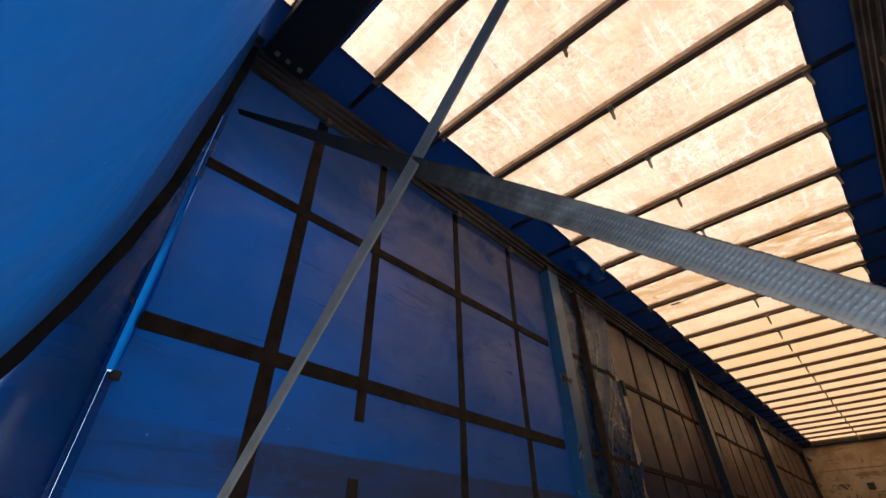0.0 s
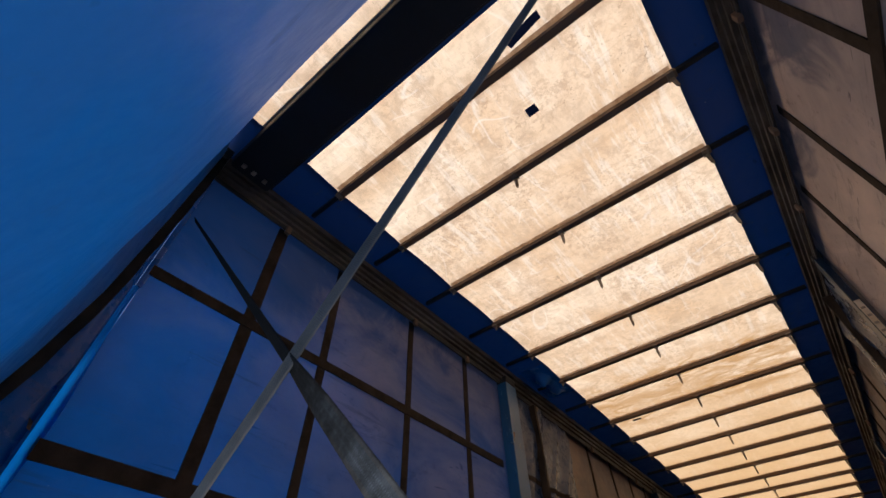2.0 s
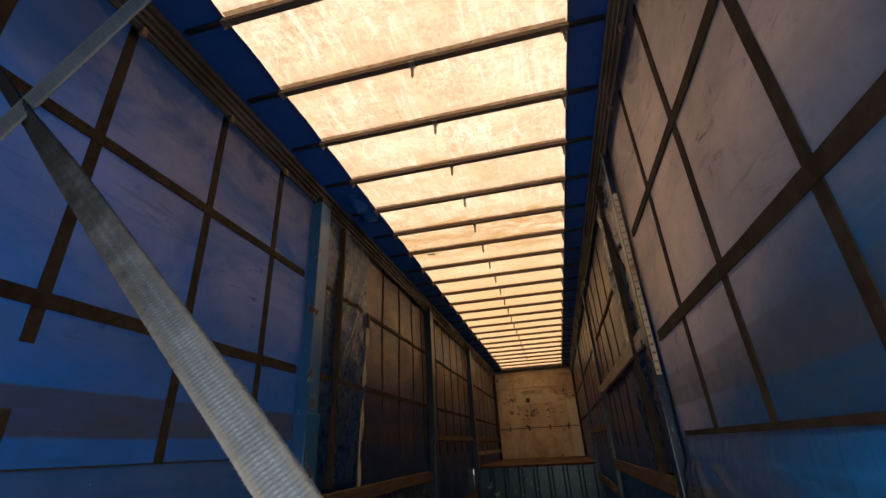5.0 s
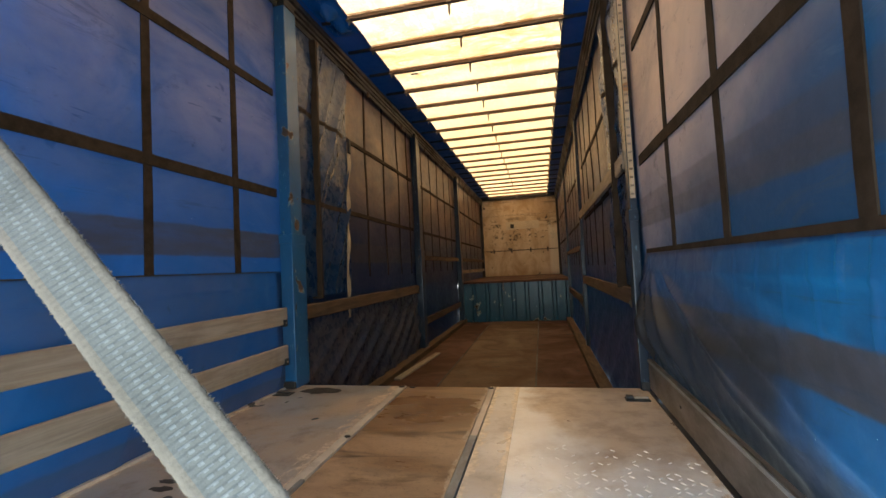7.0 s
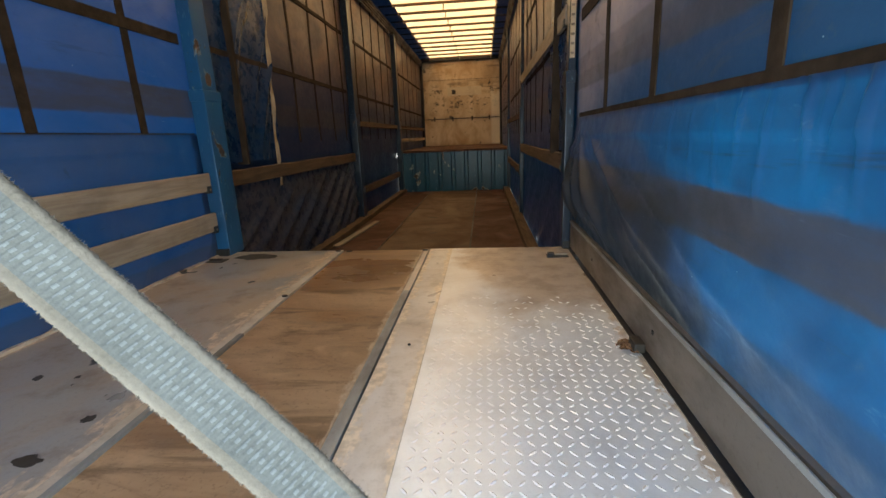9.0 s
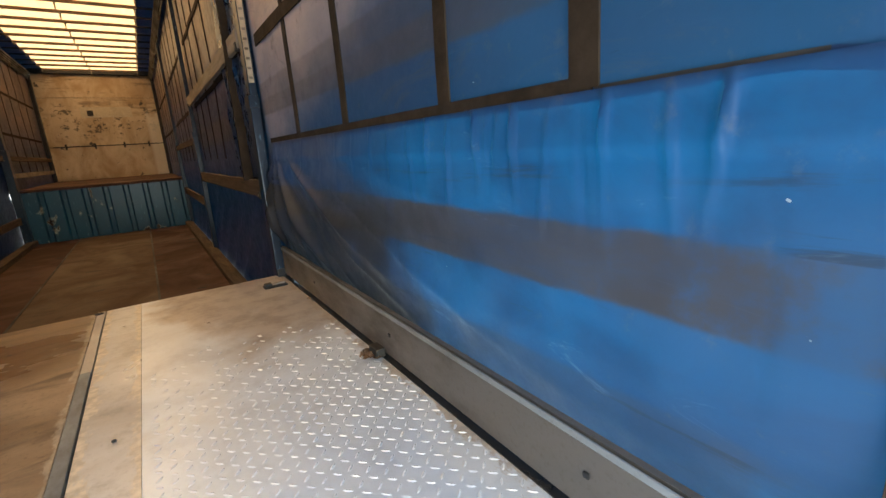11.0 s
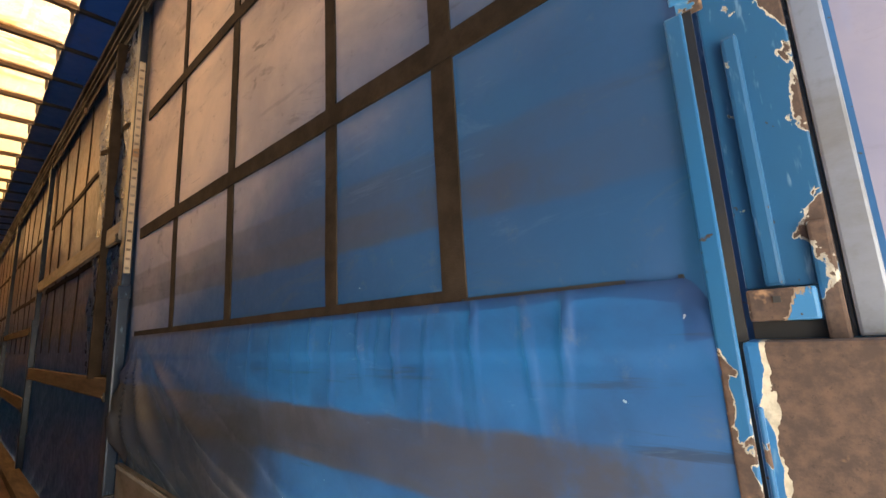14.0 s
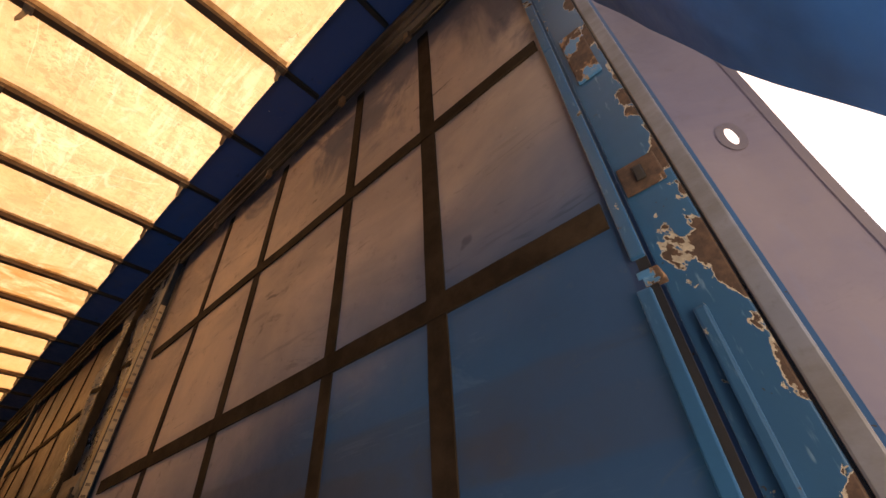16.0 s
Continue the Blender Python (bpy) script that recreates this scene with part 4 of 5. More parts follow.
def side_board(side, y0, y1, z0, z1, mat, label, tilt=0.0):
    x0, x1 = sorted((side * 1.165, side * 1.19))
    bm = bmesh.new()
    n = 6
    last = None
    for i in range(n + 1):
        y = y0 + (y1 - y0) * i / n
        dz = tilt * i / n + 0.004 * wavy(y, z0, 2)
        dx = 0.004 * wavy(y, z1, 1.3)
        ring = [bm.verts.new((x + dx, y, z + dz)) for x, z in ((x0, z0 + 0.005), (x0 + 0.005, z0), (x1 - 0.005, z0), (x1, z0 + 0.005), (x1, z1 - 0.005), (x1 - 0.005, z1), (x0 + 0.005, z1), (x0, z1 - 0.005))]
        if last:
            for k in range(8):
                bm.faces.new((last[k], last[(k + 1) % 8], ring[(k + 1) % 8], ring[k]))
        else:
            bm.faces.new(ring)
        last = ring
    bm.faces.new(last[::-1])
    bmesh.ops.recalc_face_normals(bm, faces=bm.faces)
    b = thing("side_board", (side * 1.18, (y0 + y1) / 2, z0), label, "side board", "side boards")
    part("plank", bm, mat, b)
    for y in (y0 + 0.01, y1 - 0.05):
        a, c = sorted((side * 1.158, side * 1.1935))
        br = part("bracket", box(a, c, y, y + 0.04, z0 - 0.012, z0 + 0.035, 0.003), DARK, b, "dark steel bracket")
        a, c = sorted((side * 1.154, side * 1.1585))
        part("bolt", prism([(y + 0.02 + 0.008 * math.cos(k * math.pi / 3), z0 + 0.012 + 0.008 * math.sin(k * math.pi / 3)) for k in range(6)], "x", a, c), HOOK, br)
    return b


for z0, z1 in ((0.455, 0.575), (0.185, 0.310)):
    side_board(-1, 0.36, 2.99, z0, z1, BOARD, "weathered grey-brown wooden side board beside the deck")
side_board(-1, 3.2, 6.44, 0.455, 0.57, BOARD_DARK, "brown wooden side board in the well")
side_board(-1, 6.66, 9.74, 0.94, 1.02, BOARD_DARK, "brown wooden side board in the well")
side_board(-1, 6.66, 9.74, -0.06, 0.05, BOARD_DARK, "brown wooden side board in the well")
side_board(-1, 9.96, 14.2, 0.94, 1.02, BOARD_DARK, "brown wooden side board over the gooseneck")
side_board(-1, 9.96, 14.2, 0.66, 0.74, BOARD, "pale wooden side board over the gooseneck")
side_board(1, 3.18, 6.46, 1.38, 1.49, BOARD, "weathered wooden side board in the well")
side_board(1, 3.18, 6.46, 0.50, 0.61, BOARD_DARK, "brown wooden side board in the well")
side_board(1, 6.66, 9.74, 0.95, 1.03, BOARD_DARK, "brown wooden side board in the well")
side_board(1, 6.66, 9.74, 0.17, 0.29, BOARD_DARK, "brown wooden side board in the well")

# aluminium side rave along the right of the deck
def skew(bm):
    """Draws the board in a little towards the rear, where it no longer hangs square."""
    for v in bm.verts:
        v.co.x -= 0.010 * (3.03 - v.co.y)
    return bm


rave = thing("side_rave", (1.17, 1.7, 0.0), "worn aluminium side board with a grooved top edge", "side board")
prof = [(1.206, 0.022), (1.226, 0.022), (1.226, 0.195), (1.210, 0.195), (1.210, 0.186), (1.202, 0.186), (1.202, 0.174), (1.206, 0.170)]
part("board", skew(prism(prof, "y", 0.33, 3.03)), ALU_SIDE, rave)
# strip of paler metal carries the highlight along the top
part("top_edge", skew(box(1.1995, 1.2045, 0.33, 3.03, 0.177, 0.193, 0.002)), GALV, rave, "paler top edge, set in for its highlight")
part("gap_seal", skew(box(1.196, 1.226, 0.33, 3.03, -0.03, 0.004)), RUBBER, rave, "black gap under the board")
for y in (0.7, 1.55, 2.4):
    part("rivet", skew(box(1.202, 1.2055, y - 0.007, y + 0.007, 0.10, 0.114, 0.003)), DARK, rave)
part("hinge", box(1.155, 1.193, 1.60, 1.67, 0.0045, 0.04, 0.008), DARK, rave, "dark hinge lug")
part("plinth", box(-1.215, -1.19, 0.30, 3.0, -0.015, 0.012), DECK_EDGE, rave, "dusty floor edge strip")


# ---- rear posts and sill ----
def rear_post(side):
    p = thing("rear_post", (side * 1.27, 0.2, -0.05), "flaking blue rear corner post, badly rusted", "post", "rear posts")

    def bx(x0, x1, *r, **k):
        a, b = sorted((side * x0, side * x1))
        return box(a, b, *r, **k)

    if side > 0:
        part("flange", bx(1.222, 1.232, 0.292, 0.316, -0.05, 1.205, bevel=0.003), FLANGE_PAINT, p)
        part("flange", bx(1.222, 1.232, 0.280, 0.305, 1.265, 2.0, bevel=0.003), FLANGE_PAINT, p)
        part("flange", bx(1.222, 1.232, 0.280, 0.305, 2.002, 2.93, bevel=0.003), FLANGE_PAINT, p)
    else:
        def rim(z, k):
            """Edge of the curtain held at the post, bowed and lit from outside."""
            out = 0.330 + 0.017 * math.exp(-((z - 1.5) / 0.22) ** 2)
            return (-1.224 - 0.008 * (2 * k - 1) ** 2, 0.308 + (out - 0.308) * k, z)

        part("curtain_edge", sheet(rim, steps(1.222, 2.04, 0.03), steps(0, 1, 0.125)), EDGE, p, "bright blue rolled edge", smooth=True)
        part("flange", bx(1.234, 1.2395, 0.3145, 0.338, -0.05, 1.22, bevel=0.002), GLOSS, p)
        # wedge added behind the edge to narrow its backlight upwards
        part("flange", prism([(0.312, 1.55), (0.318, 1.66), (0.327, 1.76), (0.331, 1.90), (0.333, 2.05), (0.312, 2.05)], "x", -1.245, -1.2405), GLOSS, p)
        part("flange", bx(1.230, 1.2395, 0.3145, 0.338, 2.045, 2.93, bevel=0.003), GLOSS, p)
        part("latch", bx(1.212, 1.230, 0.322, 0.352, 1.192, 1.222, bevel=0.006), DARK, p, "small dark rusty latch")
        part("rust_scab", prism([(0.283, 1.475), (0.297, 1.468), (0.303, 1.442), (0.292, 1.447)], "x", -1.2345, -1.2315), RUST, p, "brown rust scab")
    # block added over the post, keeps sun from leaking in at the corner
    part("corner_sun_block", bx(1.145, 1.335, 0.09, 0.335, 2.985, 3.05, bevel=0.006), BLACK, p, "black block added to close the corner against the sun")
    if side > 0:
        part("latch_bar", bx(1.232, 1.275, 0.27, 0.308, 1.228, 1.243, bevel=0.003), REAR_LOW, p, "small rusty latch bar")
    part("outer_skin", bx(1.308, 1.316, 0.135 if side > 0 else 0.19, 0.297, -0.1, 2.98), POST, p)
    if side < 0:
        prof = [(-1.240, 0.314)] + [(-1.274 + 0.044 * math.cos(a), 0.19 - 0.115 * math.sin(a)) for a in [radians(-80 + 170 * q / 22) for q in range(23)]] + [(-1.306, 0.075), (-1.306, 0.314)]
        part("column", prism(prof, "z", -0.05, 2.95), GLOSS, p, "smooth glossy blue column", smooth=True)
        return p
    # solid strip in the recess; its shade is in the dark colour
    part("channel", bx(1.262, 1.268, 0.285, 0.3055, -0.05, 2.93), DARK, p, "dark strip for the shade in the recess")
    part("face_plate", bx(1.286, 1.306, 0.182, 0.281, 0.805, 2.93, bevel=0.003), REAR, p, "blue face plate, flaking to brown rust along its edge")
    part("rib", bx(1.273, 1.2855, 0.237, 0.258, 0.806, 1.17, bevel=0.005), REAR, p)
    part("end_block", bx(1.277, 1.2855, 0.183, 0.205, 0.72, 0.885, bevel=0.004), REAR, p)
    plate = part("lock_plate", bx(1.278, 1.2855, 0.195, 0.275, 1.44, 1.52, bevel=0.004), REAR_LOW, p, "bare rusty lock plate")
    part("lock_hole", bx(1.272, 1.2778, 0.225, 0.245, 1.46, 1.50, bevel=0.004), DARK, plate)
    part("lock_plate", bx(1.278, 1.2855, 0.20, 0.265, 1.86, 2.10, bevel=0.004), REAR_LOW, p, "bare rusty lock plate")
    lip = part("shelf_lip", bx(1.258, 1.306, 0.207, 0.279, 0.762, 0.803, bevel=0.004), REAR_LOW, p, "rusted shelf lip")
    part("rivet_hole", bx(1.2565, 1.2578, 0.243, 0.251, 0.785, 0.793), DARK, lip)
    # shadow below the shelf lip, put in as a dark block
    part("slot", bx(1.292, 1.306, 0.182, 0.281, 0.739, 0.761), DARK, p, "dark strip for the shadow under the lip")
    part("lower_box", bx(1.242, 1.306, 0.10, 0.2905, -0.05, 0.738, bevel=0.006), EATEN, p, "rust-eaten lower box with a ragged cream primer edge")
    part("bead", bx(1.2345, 1.2415, 0.279, 0.286, -0.05, 0.66, bevel=0.003), FLANGE_PAINT, p)
    part("edge_seal", bx(1.292, 1.3075, 0.178, 0.1815, 0.74, 2.95), RUBBER, p)
    part("edge_angle", bx(1.285, 1.3075, 0.143, 0.177, 0.74, 2.95, bevel=0.004), ANGLE, p, "galvanised edge angle")
    return p


rear_post(1)
rear_post(-1)
sill = thing("rear_sill", (0, 0.0, -0.2), "scuffed blue rear sill under the deck", "sill", kind="structure")
part("beam", box(-1.3, 1.3, -0.04, 0.018, -0.25, 0.0, 0.008), REAR_LOW, sill)


# ---- rear tarpaulin, hanging behind the camera and pushed outwards ----
def rear_profile(z):
    pts = ((0.5, -0.21), (0.8, -0.09), (1.05, 0.03), (1.21, 0.09), (1.38, 0.135), (1.61, 0.185), (1.92, 0.235), (2.42, 0.27), (2.99, 0.30))
    for (z0, y0), (z1, y1) in zip(pts, pts[1:]):
        if z <= z1:
            return y0 + (y1 - y0) * max(0.0, (z - z0) / (z1 - z0))
    return pts[-1][1]


def rear_tarp(u, v):
    # u across, v down from 0 to 1
    low = float(np.interp(u, (-0.1, 0.5), (0.50, 0.85)))
    z = 2.995 + (low - 2.995) * v
    left, right = -1.175, 0.93 + 0.24 * max(0.0, min(1.0, (z - 1.3) / 1.3))
    k = (u + 1.13) / 2.26
    x = left + (right - left) * k
    inner = min(1.0, k * 8) * max(0.0, min(1.0, (z - 1.2) / 0.8))
    wave = min(1.0, k * 6)
    return (x, rear_profile(z) - 0.07 * inner + wave * (0.02 * wavy(x, z, 1.4) + 0.008 * wavy(x, z, 4)) * v, z)


back = thing("rear_tarp", (0, 0.2, 0.9), "blue rear tarpaulin hanging loose, lit from outside", "tarpaulin")
part("cloth", sheet(rear_tarp, steps(-1.13, 1.13, 0.03), steps(0, 1, 0.025)), TARP_REAR, back, smooth=True)
bm = bmesh.new()
last = None
for i in range(41):
    z = 2.96 - i * (2.96 - 0.6) / 40
    y = rear_profile(z) + 0.012
    slope = (rear_profile(z + 0.05) - rear_profile(z - 0.05)) / 0.1
    n = Vector((1, -slope)).normalized() * (0.027 + 0.002 * math.sin(i * 1.7))
    ring = [bm.verts.new(q) for q in ((-1.181, y - n.x, z - n.y), (-1.174, y - n.x, z - n.y), (-1.172, y + n.x, z + n.y), (-1.179, y + n.x, z + n.y))]
    if last:
        for k in range(4):
            bm.faces.new((last[k], last[(k + 1) % 4], ring[(k + 1) % 4], ring[k]))
    last = ring
bmesh.ops.recalc_face_normals(bm, faces=bm.faces)
part("hem", bm, WEB_BLACK, back, "black webbing hem with a worn grey edge")


def hem_return(v, k):
    """Slack cloth between the hem and the corner post, wider below."""
    z = 2.96 - v * (2.96 - 1.3)
    y = rear_profile(z) + 0.01
    wide = min(0.10, max(0.02, 0.30 - y))
    return (-1.184 - 0.034 * k + 0.012 * math.sin(k * 3.1) + 0.008 * wavy(z, k, 3), y + wide * k, z + 0.02 * k)


part("return", sheet(hem_return, steps(0, 1, 0.02), steps(0, 1, 0.125)), RETURN, back, "dark blue cloth turned in behind the hem", smooth=True)

flap_r = thing("corner_flap", (1.4, 0.03, 0), "grey-blue corner flap of the tarpaulin with a round eyelet", "tarpaulin")
flap_cloth = part("cloth", sheet(lambda z, s: (1.32 + 0.08 * s + 0.01 * wavy(s, z, 2), 0.148 - 0.17 * s + 0.012 * s * wavy(z, s, 1.5), z), steps(-0.1, 2.9, 0.012), steps(0, 1, 0.05),
                    lambda z, s: ((z - 1.52) / 0.034) ** 2 + ((s - 0.5) / 0.085) ** 2 < 1), FLAP, flap_r, smooth=True)


def flap_at(z, s, off=0.0):
    return (1.32 + 0.08 * s + 0.01 * wavy(s, z, 2) - off, 0.148 - 0.17 * s + 0.012 * s * wavy(z, s, 1.5), z)


# oval eyelet ring and the welded hem of the corner flap
bm = bmesh.new()
rings = []
for i in range(20):
    a = i * math.tau / 20
    cs, sn = math.cos(a), math.sin(a)
    rings.append([bm.verts.new(flap_at(1.52 + (0.026 + w) * sn, 0.5 + (0.050 + w * 5.3) * cs, off)) for w, off in ((0.0, 0.001), (0.0, 0.003), (0.016, 0.003), (0.016, 0.001))])
for i in range(20):
    for k in range(4):
        bm.faces.new((rings[i][k], rings[i][(k + 1) % 4], rings[(i + 1) % 20][(k + 1) % 4], rings[(i + 1) % 20][k]))
bmesh.ops.recalc_face_normals(bm, faces=bm.faces)
part("eyelet", bm, FLAP, flap_cloth, "stiffened cloth round the oval eyelet")
part("hem", sheet(lambda z, s: flap_at(z, s, 0.003), steps(-0.1, 2.9, 0.03), [0.90, 0.95, 1.0]), FLAP, flap_r, "doubled hem", smooth=True)


flap_l = thing("corner_flap", (-1.34, 0.0, 0), "dark blue corner flap of the tarpaulin behind the post", "tarpaulin")
part("cloth", sheet(lambda z, s: (-1.31 - 0.02 * s + 0.006 * wavy(s * 2, z, 2), 0.09 - 0.13 * s + 0.01 * wavy(z, s, 1.5), z), steps(-0.1, 2.98, 0.05), steps(0, 1, 0.06)), RETURN, flap_l, smooth=True)


# ---- lashing straps ----
def lashing(nodes, half, label, web, edge, thread):
    """A flat ribbed webbing band through nodes of (x, y, z, twist): straight between them, a little rounded where it bends;
    twist: the band's turn about its line, in degrees."""
    pts = [Vector(p[:3]) for p in nodes]
    line = []
    for i in range(len(pts) - 1):
        n = max(4, int((pts[i + 1] - pts[i]).length / 0.00075))
        line += [(pts[i].lerp(pts[i + 1], k / n), nodes[i][3] + (nodes[i + 1][3] - nodes[i][3]) * k / n) for k in range(n)]
    line.append((pts[-1], nodes[-1][3]))
    n = len(line)
    places = np.array([p for p, _ in line])
    reach = 24
    padded = np.concatenate([np.repeat(places[:1], reach, 0), places, np.repeat(places[-1:], reach, 0)])
    sums = np.concatenate([np.zeros((1, 3)), np.cumsum(padded, 0)])
    soft_line = (sums[2 * reach + 1:] - sums[:-2 * reach - 1]) / (2 * reach + 1)
    strap = thing("lashing_strap", nodes[0][:3], label, "strap", "lashing straps")
    r = random.Random(7)
    bm, fuzz = bmesh.new(), bmesh.new()
    last = None
    rows = [Vector(p) for p in soft_line]
    for i, p in enumerate(rows):
        d = (rows[min(i + 12, n - 1)] - rows[max(i - 12, 0)]).normalized()
        a = radians(line[i][1])
        side_dir = d.cross(Vector((0, 1, 0))).normalized()
        other = d.cross(side_dir).normalized()
        wdir = side_dir * math.cos(a) + other * math.sin(a)
        ndir = d.cross(wdir)
        k4 = i % 4
        rib = (0.0002, 0.0011, 0.0017, 0.0011)[k4]
        row = []
        jit = [1 + 0.05 * (r.random() - 0.5) for _ in range(2)]
        for sgn in (1, -1):
            for col in (range(13) if sgn > 0 else range(12, -1, -1)):
                w = col / 6 - 1
                woven = 1.0 if (i // 4 + col) % 2 else 0.62
                thick = 0.0007 if abs(w) == 1 else rib * woven if 2 < col < 10 else 0.0007 + rib * 0.3
                row.append(bm.verts.new(p + wdir * w * half * (jit[w > 0] if abs(w) == 1 else 1) + ndir * sgn * thick + d * 0.0005 * math.sin(3 * w)))
        m = len(row)
        if last:
            for k in range(m):
                f = bm.faces.new((last[k], last[(k + 1) % m], row[(k + 1) % m], row[k]))
                at = min(k, 24 - k) % 13
                f.material_index = 1 if not 2 <= at < 10 else 2 if k4 in (2, 3) and at in (4, 7) or k4 == 2 and at in (3, 5, 6, 8) and (i // 4 + at) % 2 else 0
        else:
            bm.faces.new(row)
        last = row
        for w in (-1, 1):
            for _ in range(2):
                q = p + wdir * w * half * (0.97 + 0.03 * r.random()) + d * 0.0006 * (r.random() - 0.5)
                tip = q + wdir * w * (0.0004 + 0.0012 * r.random() ** 2) + d * 0.0016 * (r.random() - 0.5) + ndir * 0.0016 * (r.random() - 0.5)
                fuzz.faces.new([fuzz.verts.new(v) for v in (q - d * 0.00025, q + d * 0.00025, tip)])
    bm.faces.new(last[::-1])
    bmesh.ops.recalc_face_normals(bm, faces=bm.faces)
    band = part("band", bm, web, strap, smooth=True)
    band.data.materials.append(edge)
    band.data.materials.append(thread)
    tagged(part("frayed_edge", fuzz, edge, strap, "frayed fibres along the edges"), kind="stuff")
    return strap


# both bands touch and bend where they cross
lashing([(-1.207, 0.507, 0.251, 14), (0.093, 0.332, 1.138, 10), (0.5, 0.332, 1.607, 8), (1.217, 0.332, 2.428, 5)], 0.011, "frayed grey webbing strap stretched across the rear", WEB_GREY, WEB_EDGE, WEB_EDGE)
lashing([(-1.205, 0.36, 2.492, 40), (0.093, 0.337, 1.138, 35), (0.18, 0.3365, 1.05, 6), (0.385, 0.335, 0.838, -20), (0.58, 0.337, 0.625, -42), (0.785, 0.346, 0.356, -42), (1.04, 0.358, 0.006, -42)],
        0.0125, "frayed grey webbing strap drawn across the rear, blackened above", WEB_SOOT, WEB_SOOT_EDGE, WEB_THREAD)

# ---- small things ----
hang = thing("webbing_tail", (-1.17, 4.1, 0.4), "cream webbing tail hanging on the curtain", "strap")
bm = bmesh.new()
last = None
for i in range(25):
    z = 1.98 - i * (1.98 - 0.38) / 24
    y = 4.17 - 0.14 * i / 24 + 0.007 * math.sin(i * 0.7)
    w = 0.028 * (1 + 0.2 * math.sin(i * 1.1))
    x = -1.185 + (0.02 if i > 22 else 0.0)
    ring = [bm.verts.new(q) for q in ((x, y - w, z), (x + 0.004, y - w, z), (x + 0.004 + 0.01 * math.sin(i), y + w, z), (x + 0.01 * math.sin(i), y + w, z))]
    if last:
        for k in range(4):
            bm.faces.new((last[k], last[(k + 1) % 4], ring[(k + 1) % 4], ring[k]))
    last = ring
bmesh.ops.recalc_face_normals(bm, faces=bm.faces)
part("tail", bm, WEB_CREAM, hang)
part("buckle", box(-1.19, -1.16, 4.15, 4.19, 1.98, 2.12, 0.006), DARK, hang, "dark buckle end")


def loose_fold(side, y0, y1, label):
    """A dark fold of spare curtain hanging beside a post."""
    def f(y, z):
        k = (y - y0) / (y1 - y0)
        slant = y * 5.2 + (2.8 - z) * 2.6 + 0.35 * wavy(y, z, 2)
        crease = (1 - abs(math.sin(slant))) ** 3 + 0.5 * (1 - abs(math.sin(slant * 1.9 + 1.3))) ** 4
        d = 0.02 + 0.035 * crease * min(1.0, k * 2.2) * (0.4 + 0.6 * min(1.0, max(0.0, (z - 0.9) / 0.6))) + 0.007 * wavy(y, z, 6)
        yy = y + 0.012 * wavy(z, y, 2) * k
        return (side * (W - 0.02 - d), yy, z)
    t = thing("curtain_fold", (side * 1.2, y0, 0.4), label, "curtain")
    part("cloth", sheet(f, steps(y0, y1, 0.015), steps(0.62, 2.80, 0.03)), TARP_FOLD, t, smooth=True)
    part("edge_strap", web_strip(y0 + 0.30, 0.6, y0 + 0.30, 2.78, side, 0.016, 0.09), WEB_DARK, t)
    for z in (2.12, 1.39):
        part("cross_strap", sheet(lambda y, dz: (f(y, z + dz)[0] - side * 0.004, *f(y, z + dz)[1:]), steps(y0 + 0.05, y1 - 0.08, 0.015), steps(-0.02, 0.02, 0.02)), WEB_DARK, t)


loose_fold(-1, 3.2, 4.15, "dark blue spare fold of curtain hanging creased beside the post")
loose_fold(1, 3.2, 3.95, "dark blue spare fold of curtain hanging creased beside the post")

ring = thing("lashing_ring", (1.10, 2.86, 0.0), "dark steel lashing ring lying in its deck recess", "lashing ring")
part("plate", box(1.035, 1.165, 2.825, 2.895, 0.001, 0.007, 0.002), DARK, ring)
part("lug", box(1.04, 1.08, 2.84, 2.88, 0.0075, 0.026, 0.006), DARK, ring)
part("bar", box(1.083, 1.158, 2.85, 2.868, 0.0075, 0.022, 0.006), HOOK, ring)
ring2 = thing("lashing_ring", (-1.13, 2.86, 0.0), "dark steel lashing ring lying in its deck recess", "lashing ring")
part("plate", box(-1.19, -1.07, 2.82, 2.90, 0.001, 0.006, 0.002), DARK, ring2)
part("bar", box(-1.18, -1.09, 2.85, 2.87, 0.0065, 0.018, 0.005), DARK, ring2)
for x, y, r in ((-0.36, 3.06, 0.02), (-0.28, 3.05, 0.02), (0.25, 3.05, 0.02), (-0.348, 2.18, 0.016), (0.37, 1.66, 0.006)):
    whole("deck_bolt", prism([(x + r * math.cos(a), y + r * 0.7 * math.sin(a)) for a in [k * math.pi / 4 for k in range(8)]], "z", 0.0035, 0.009), DARK,
          "dark bolt head in the deck", "bolt", group="deck bolts")


def stain(x, y, rx, ry, seed, label):
    r = random.Random(seed)
    pts = []
    for k in range(18):
        a = k * math.tau / 18
        s = 0.7 + 0.45 * r.random()
        pts.append((x + rx * s * math.cos(a), y + ry * s * math.sin(a)))
    whole("oil_stain", prism(pts, "z", 0.0005, 0.0012), DARK, label, "stain", group="oil stains")


for i, (x, y, rx, ry) in enumerate(((-0.91, 2.96, 0.14, 0.08), (-0.65, 0.97, 0.02, 0.03), (-0.5, 1.03, 0.04, 0.022), (-0.49, 1.2, 0.02, 0.02), (-0.88, 1.41, 0.018, 0.02), (-0.86, 1.62, 0.05, 0.022), (-0.88, 1.68, 0.05, 0.018), (-0.74, 1.42, 0.012, 0.012), (-0.70, 1.75, 0.015, 0.014))):
    stain(x, y, rx, ry, i, "black oil stain on the grey deck sheet")

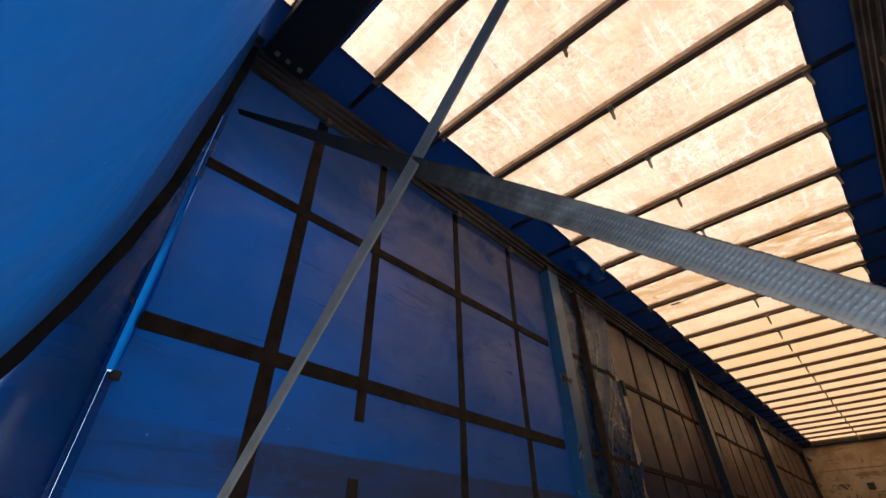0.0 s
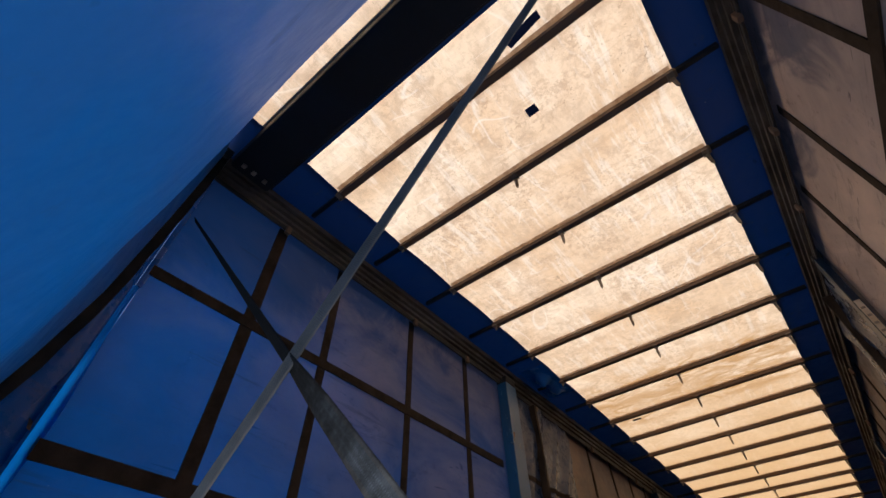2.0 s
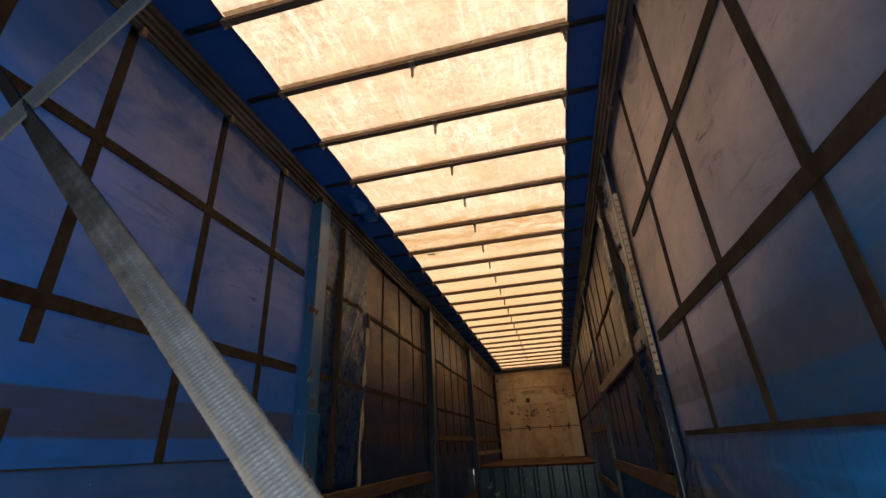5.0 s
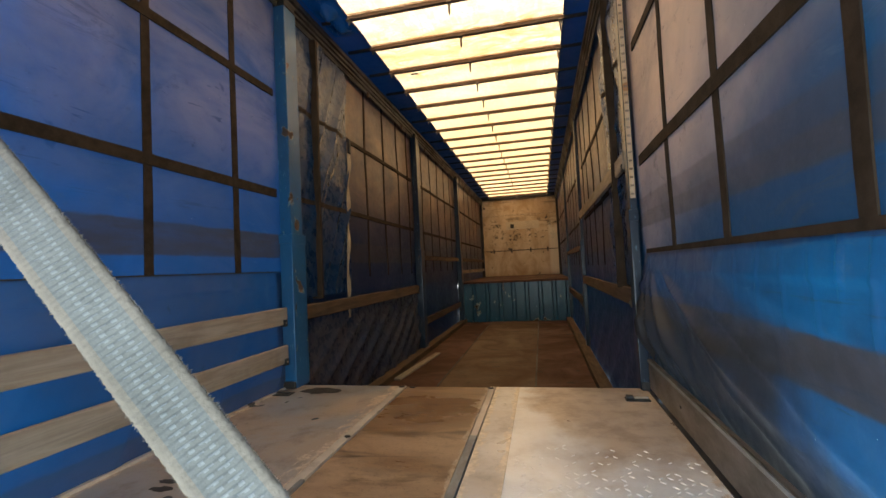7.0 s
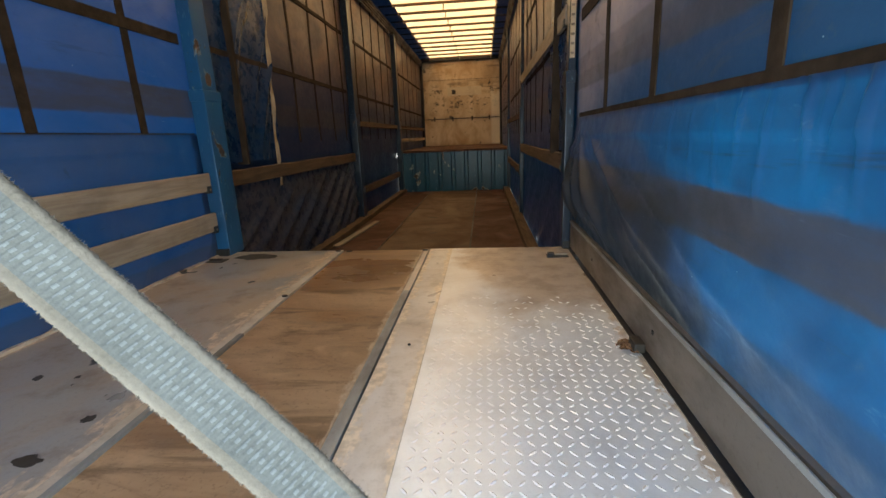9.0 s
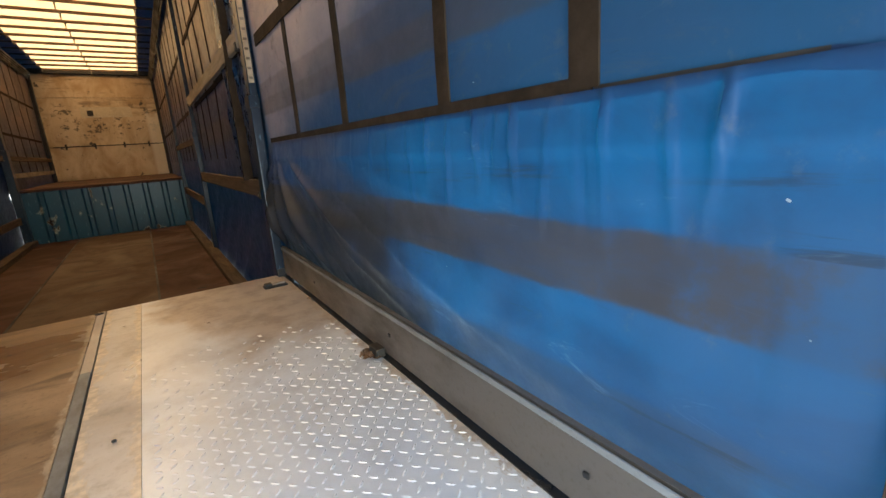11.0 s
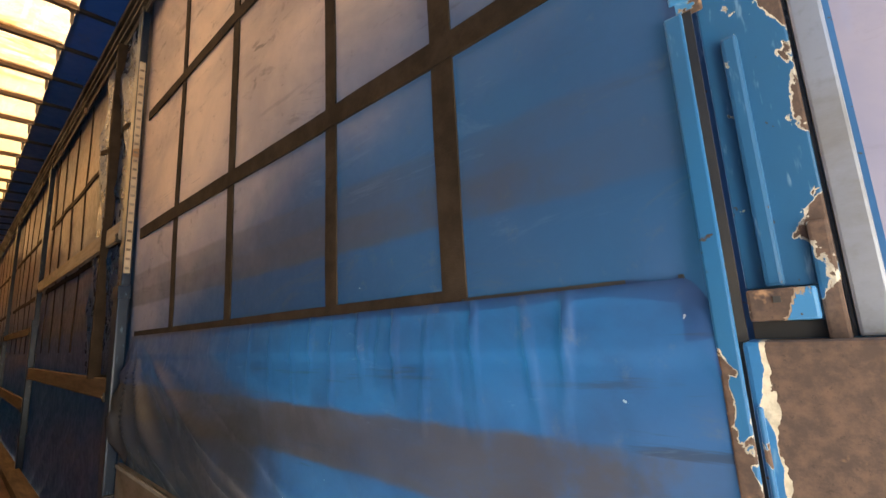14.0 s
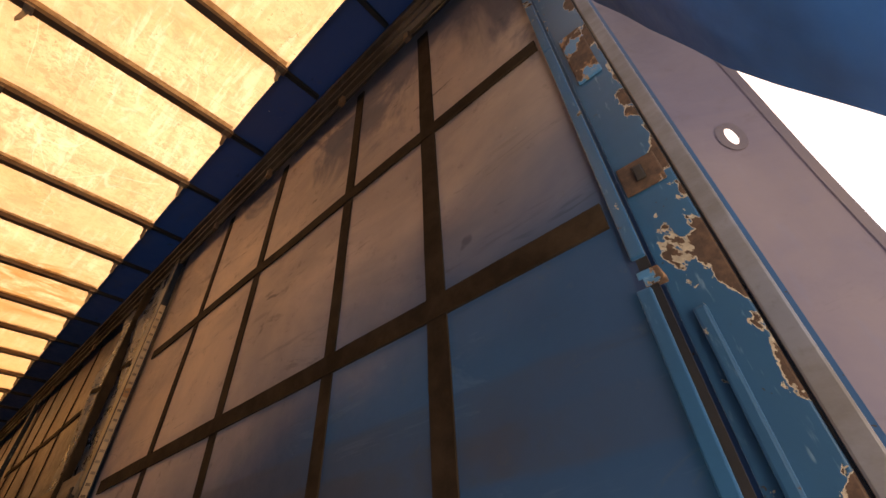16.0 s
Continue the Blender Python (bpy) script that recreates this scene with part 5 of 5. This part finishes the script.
rag = thing("leaf_litter", (1.12, 1.64, 0.0), "small crumpled brown leaves by the side board", "leaves")
for k in range(7):
    r = random.Random(40 + k)
    bm = bmesh.new()
    cx, cy = 1.125 + 0.05 * r.random(), 1.61 + 0.07 * r.random()
    a = r.random() * 6.28
    grid = []
    for i in range(4):
        for j in range(3):
            u, v = (i - 1.5) * 0.012, (j - 1) * 0.012
            grid.append(bm.verts.new((cx + u * math.cos(a) - v * math.sin(a), cy + u * math.sin(a) + v * math.cos(a), 0.002 + 0.022 * r.random())))
    for i in range(3):
        for j in range(2):
            bm.faces.new((grid[i * 3 + j], grid[i * 3 + j + 1], grid[i * 3 + j + 4], grid[i * 3 + j + 3]))
    part("leaf", bm, RAG, rag)

plank = thing("loose_plank", (-1.0, 5.7, WELL), "pale loose wooden plank lying in the well", "plank")
part("plank", prism([(-1.075, 4.9), (-0.99, 4.88), (-0.87, 6.35), (-0.95, 6.37)], "z", WELL + 0.001, WELL + 0.024, 0.003), BOARD, plank)

# repair patches on the roof cloth
whole("roof_patch", box(0.255, 0.315, 1.15, 1.20, 3.006, 3.0075), TAPE, "small blue square patch on the roof cloth", "patch", group="roof patches")
whole("roof_patch", prism([(0.36, 0.80), (0.55, 0.775), (0.55, 0.815), (0.37, 0.845)], "z", 3.006, 3.0075), TAPE, "blue tape strip on the roof cloth", "patch", group="roof patches")
whole("roof_patch", box(-0.70, -0.61, 4.84, 4.88, 3.006, 3.0075), DARK, "small dark tear in the roof cloth", "patch", group="roof patches")

# glossy pouch of slack roof tarpaulin beside the first post
pouch = thing("slack_tarp_pouch", (-1.0, 3.52, 2.99), "glossy blue pouch of slack roof tarpaulin by the cantrail", "tarpaulin")


def pouch_shape(u, v):
    d = math.exp(-((u + 1.0) / 0.055) ** 2 - ((v - 3.46) / 0.07) ** 2) + 0.8 * math.exp(-((u + 0.985) / 0.06) ** 2 - ((v - 3.68) / 0.09) ** 2)
    return (u, v, 2.992 + 0.006 * wavy(u, v, 9) - 0.10 * d)


part("cloth", sheet(pouch_shape, steps(-1.13, -0.885, 0.012), steps(3.27, 3.86, 0.015)), POUCH, pouch, smooth=True)
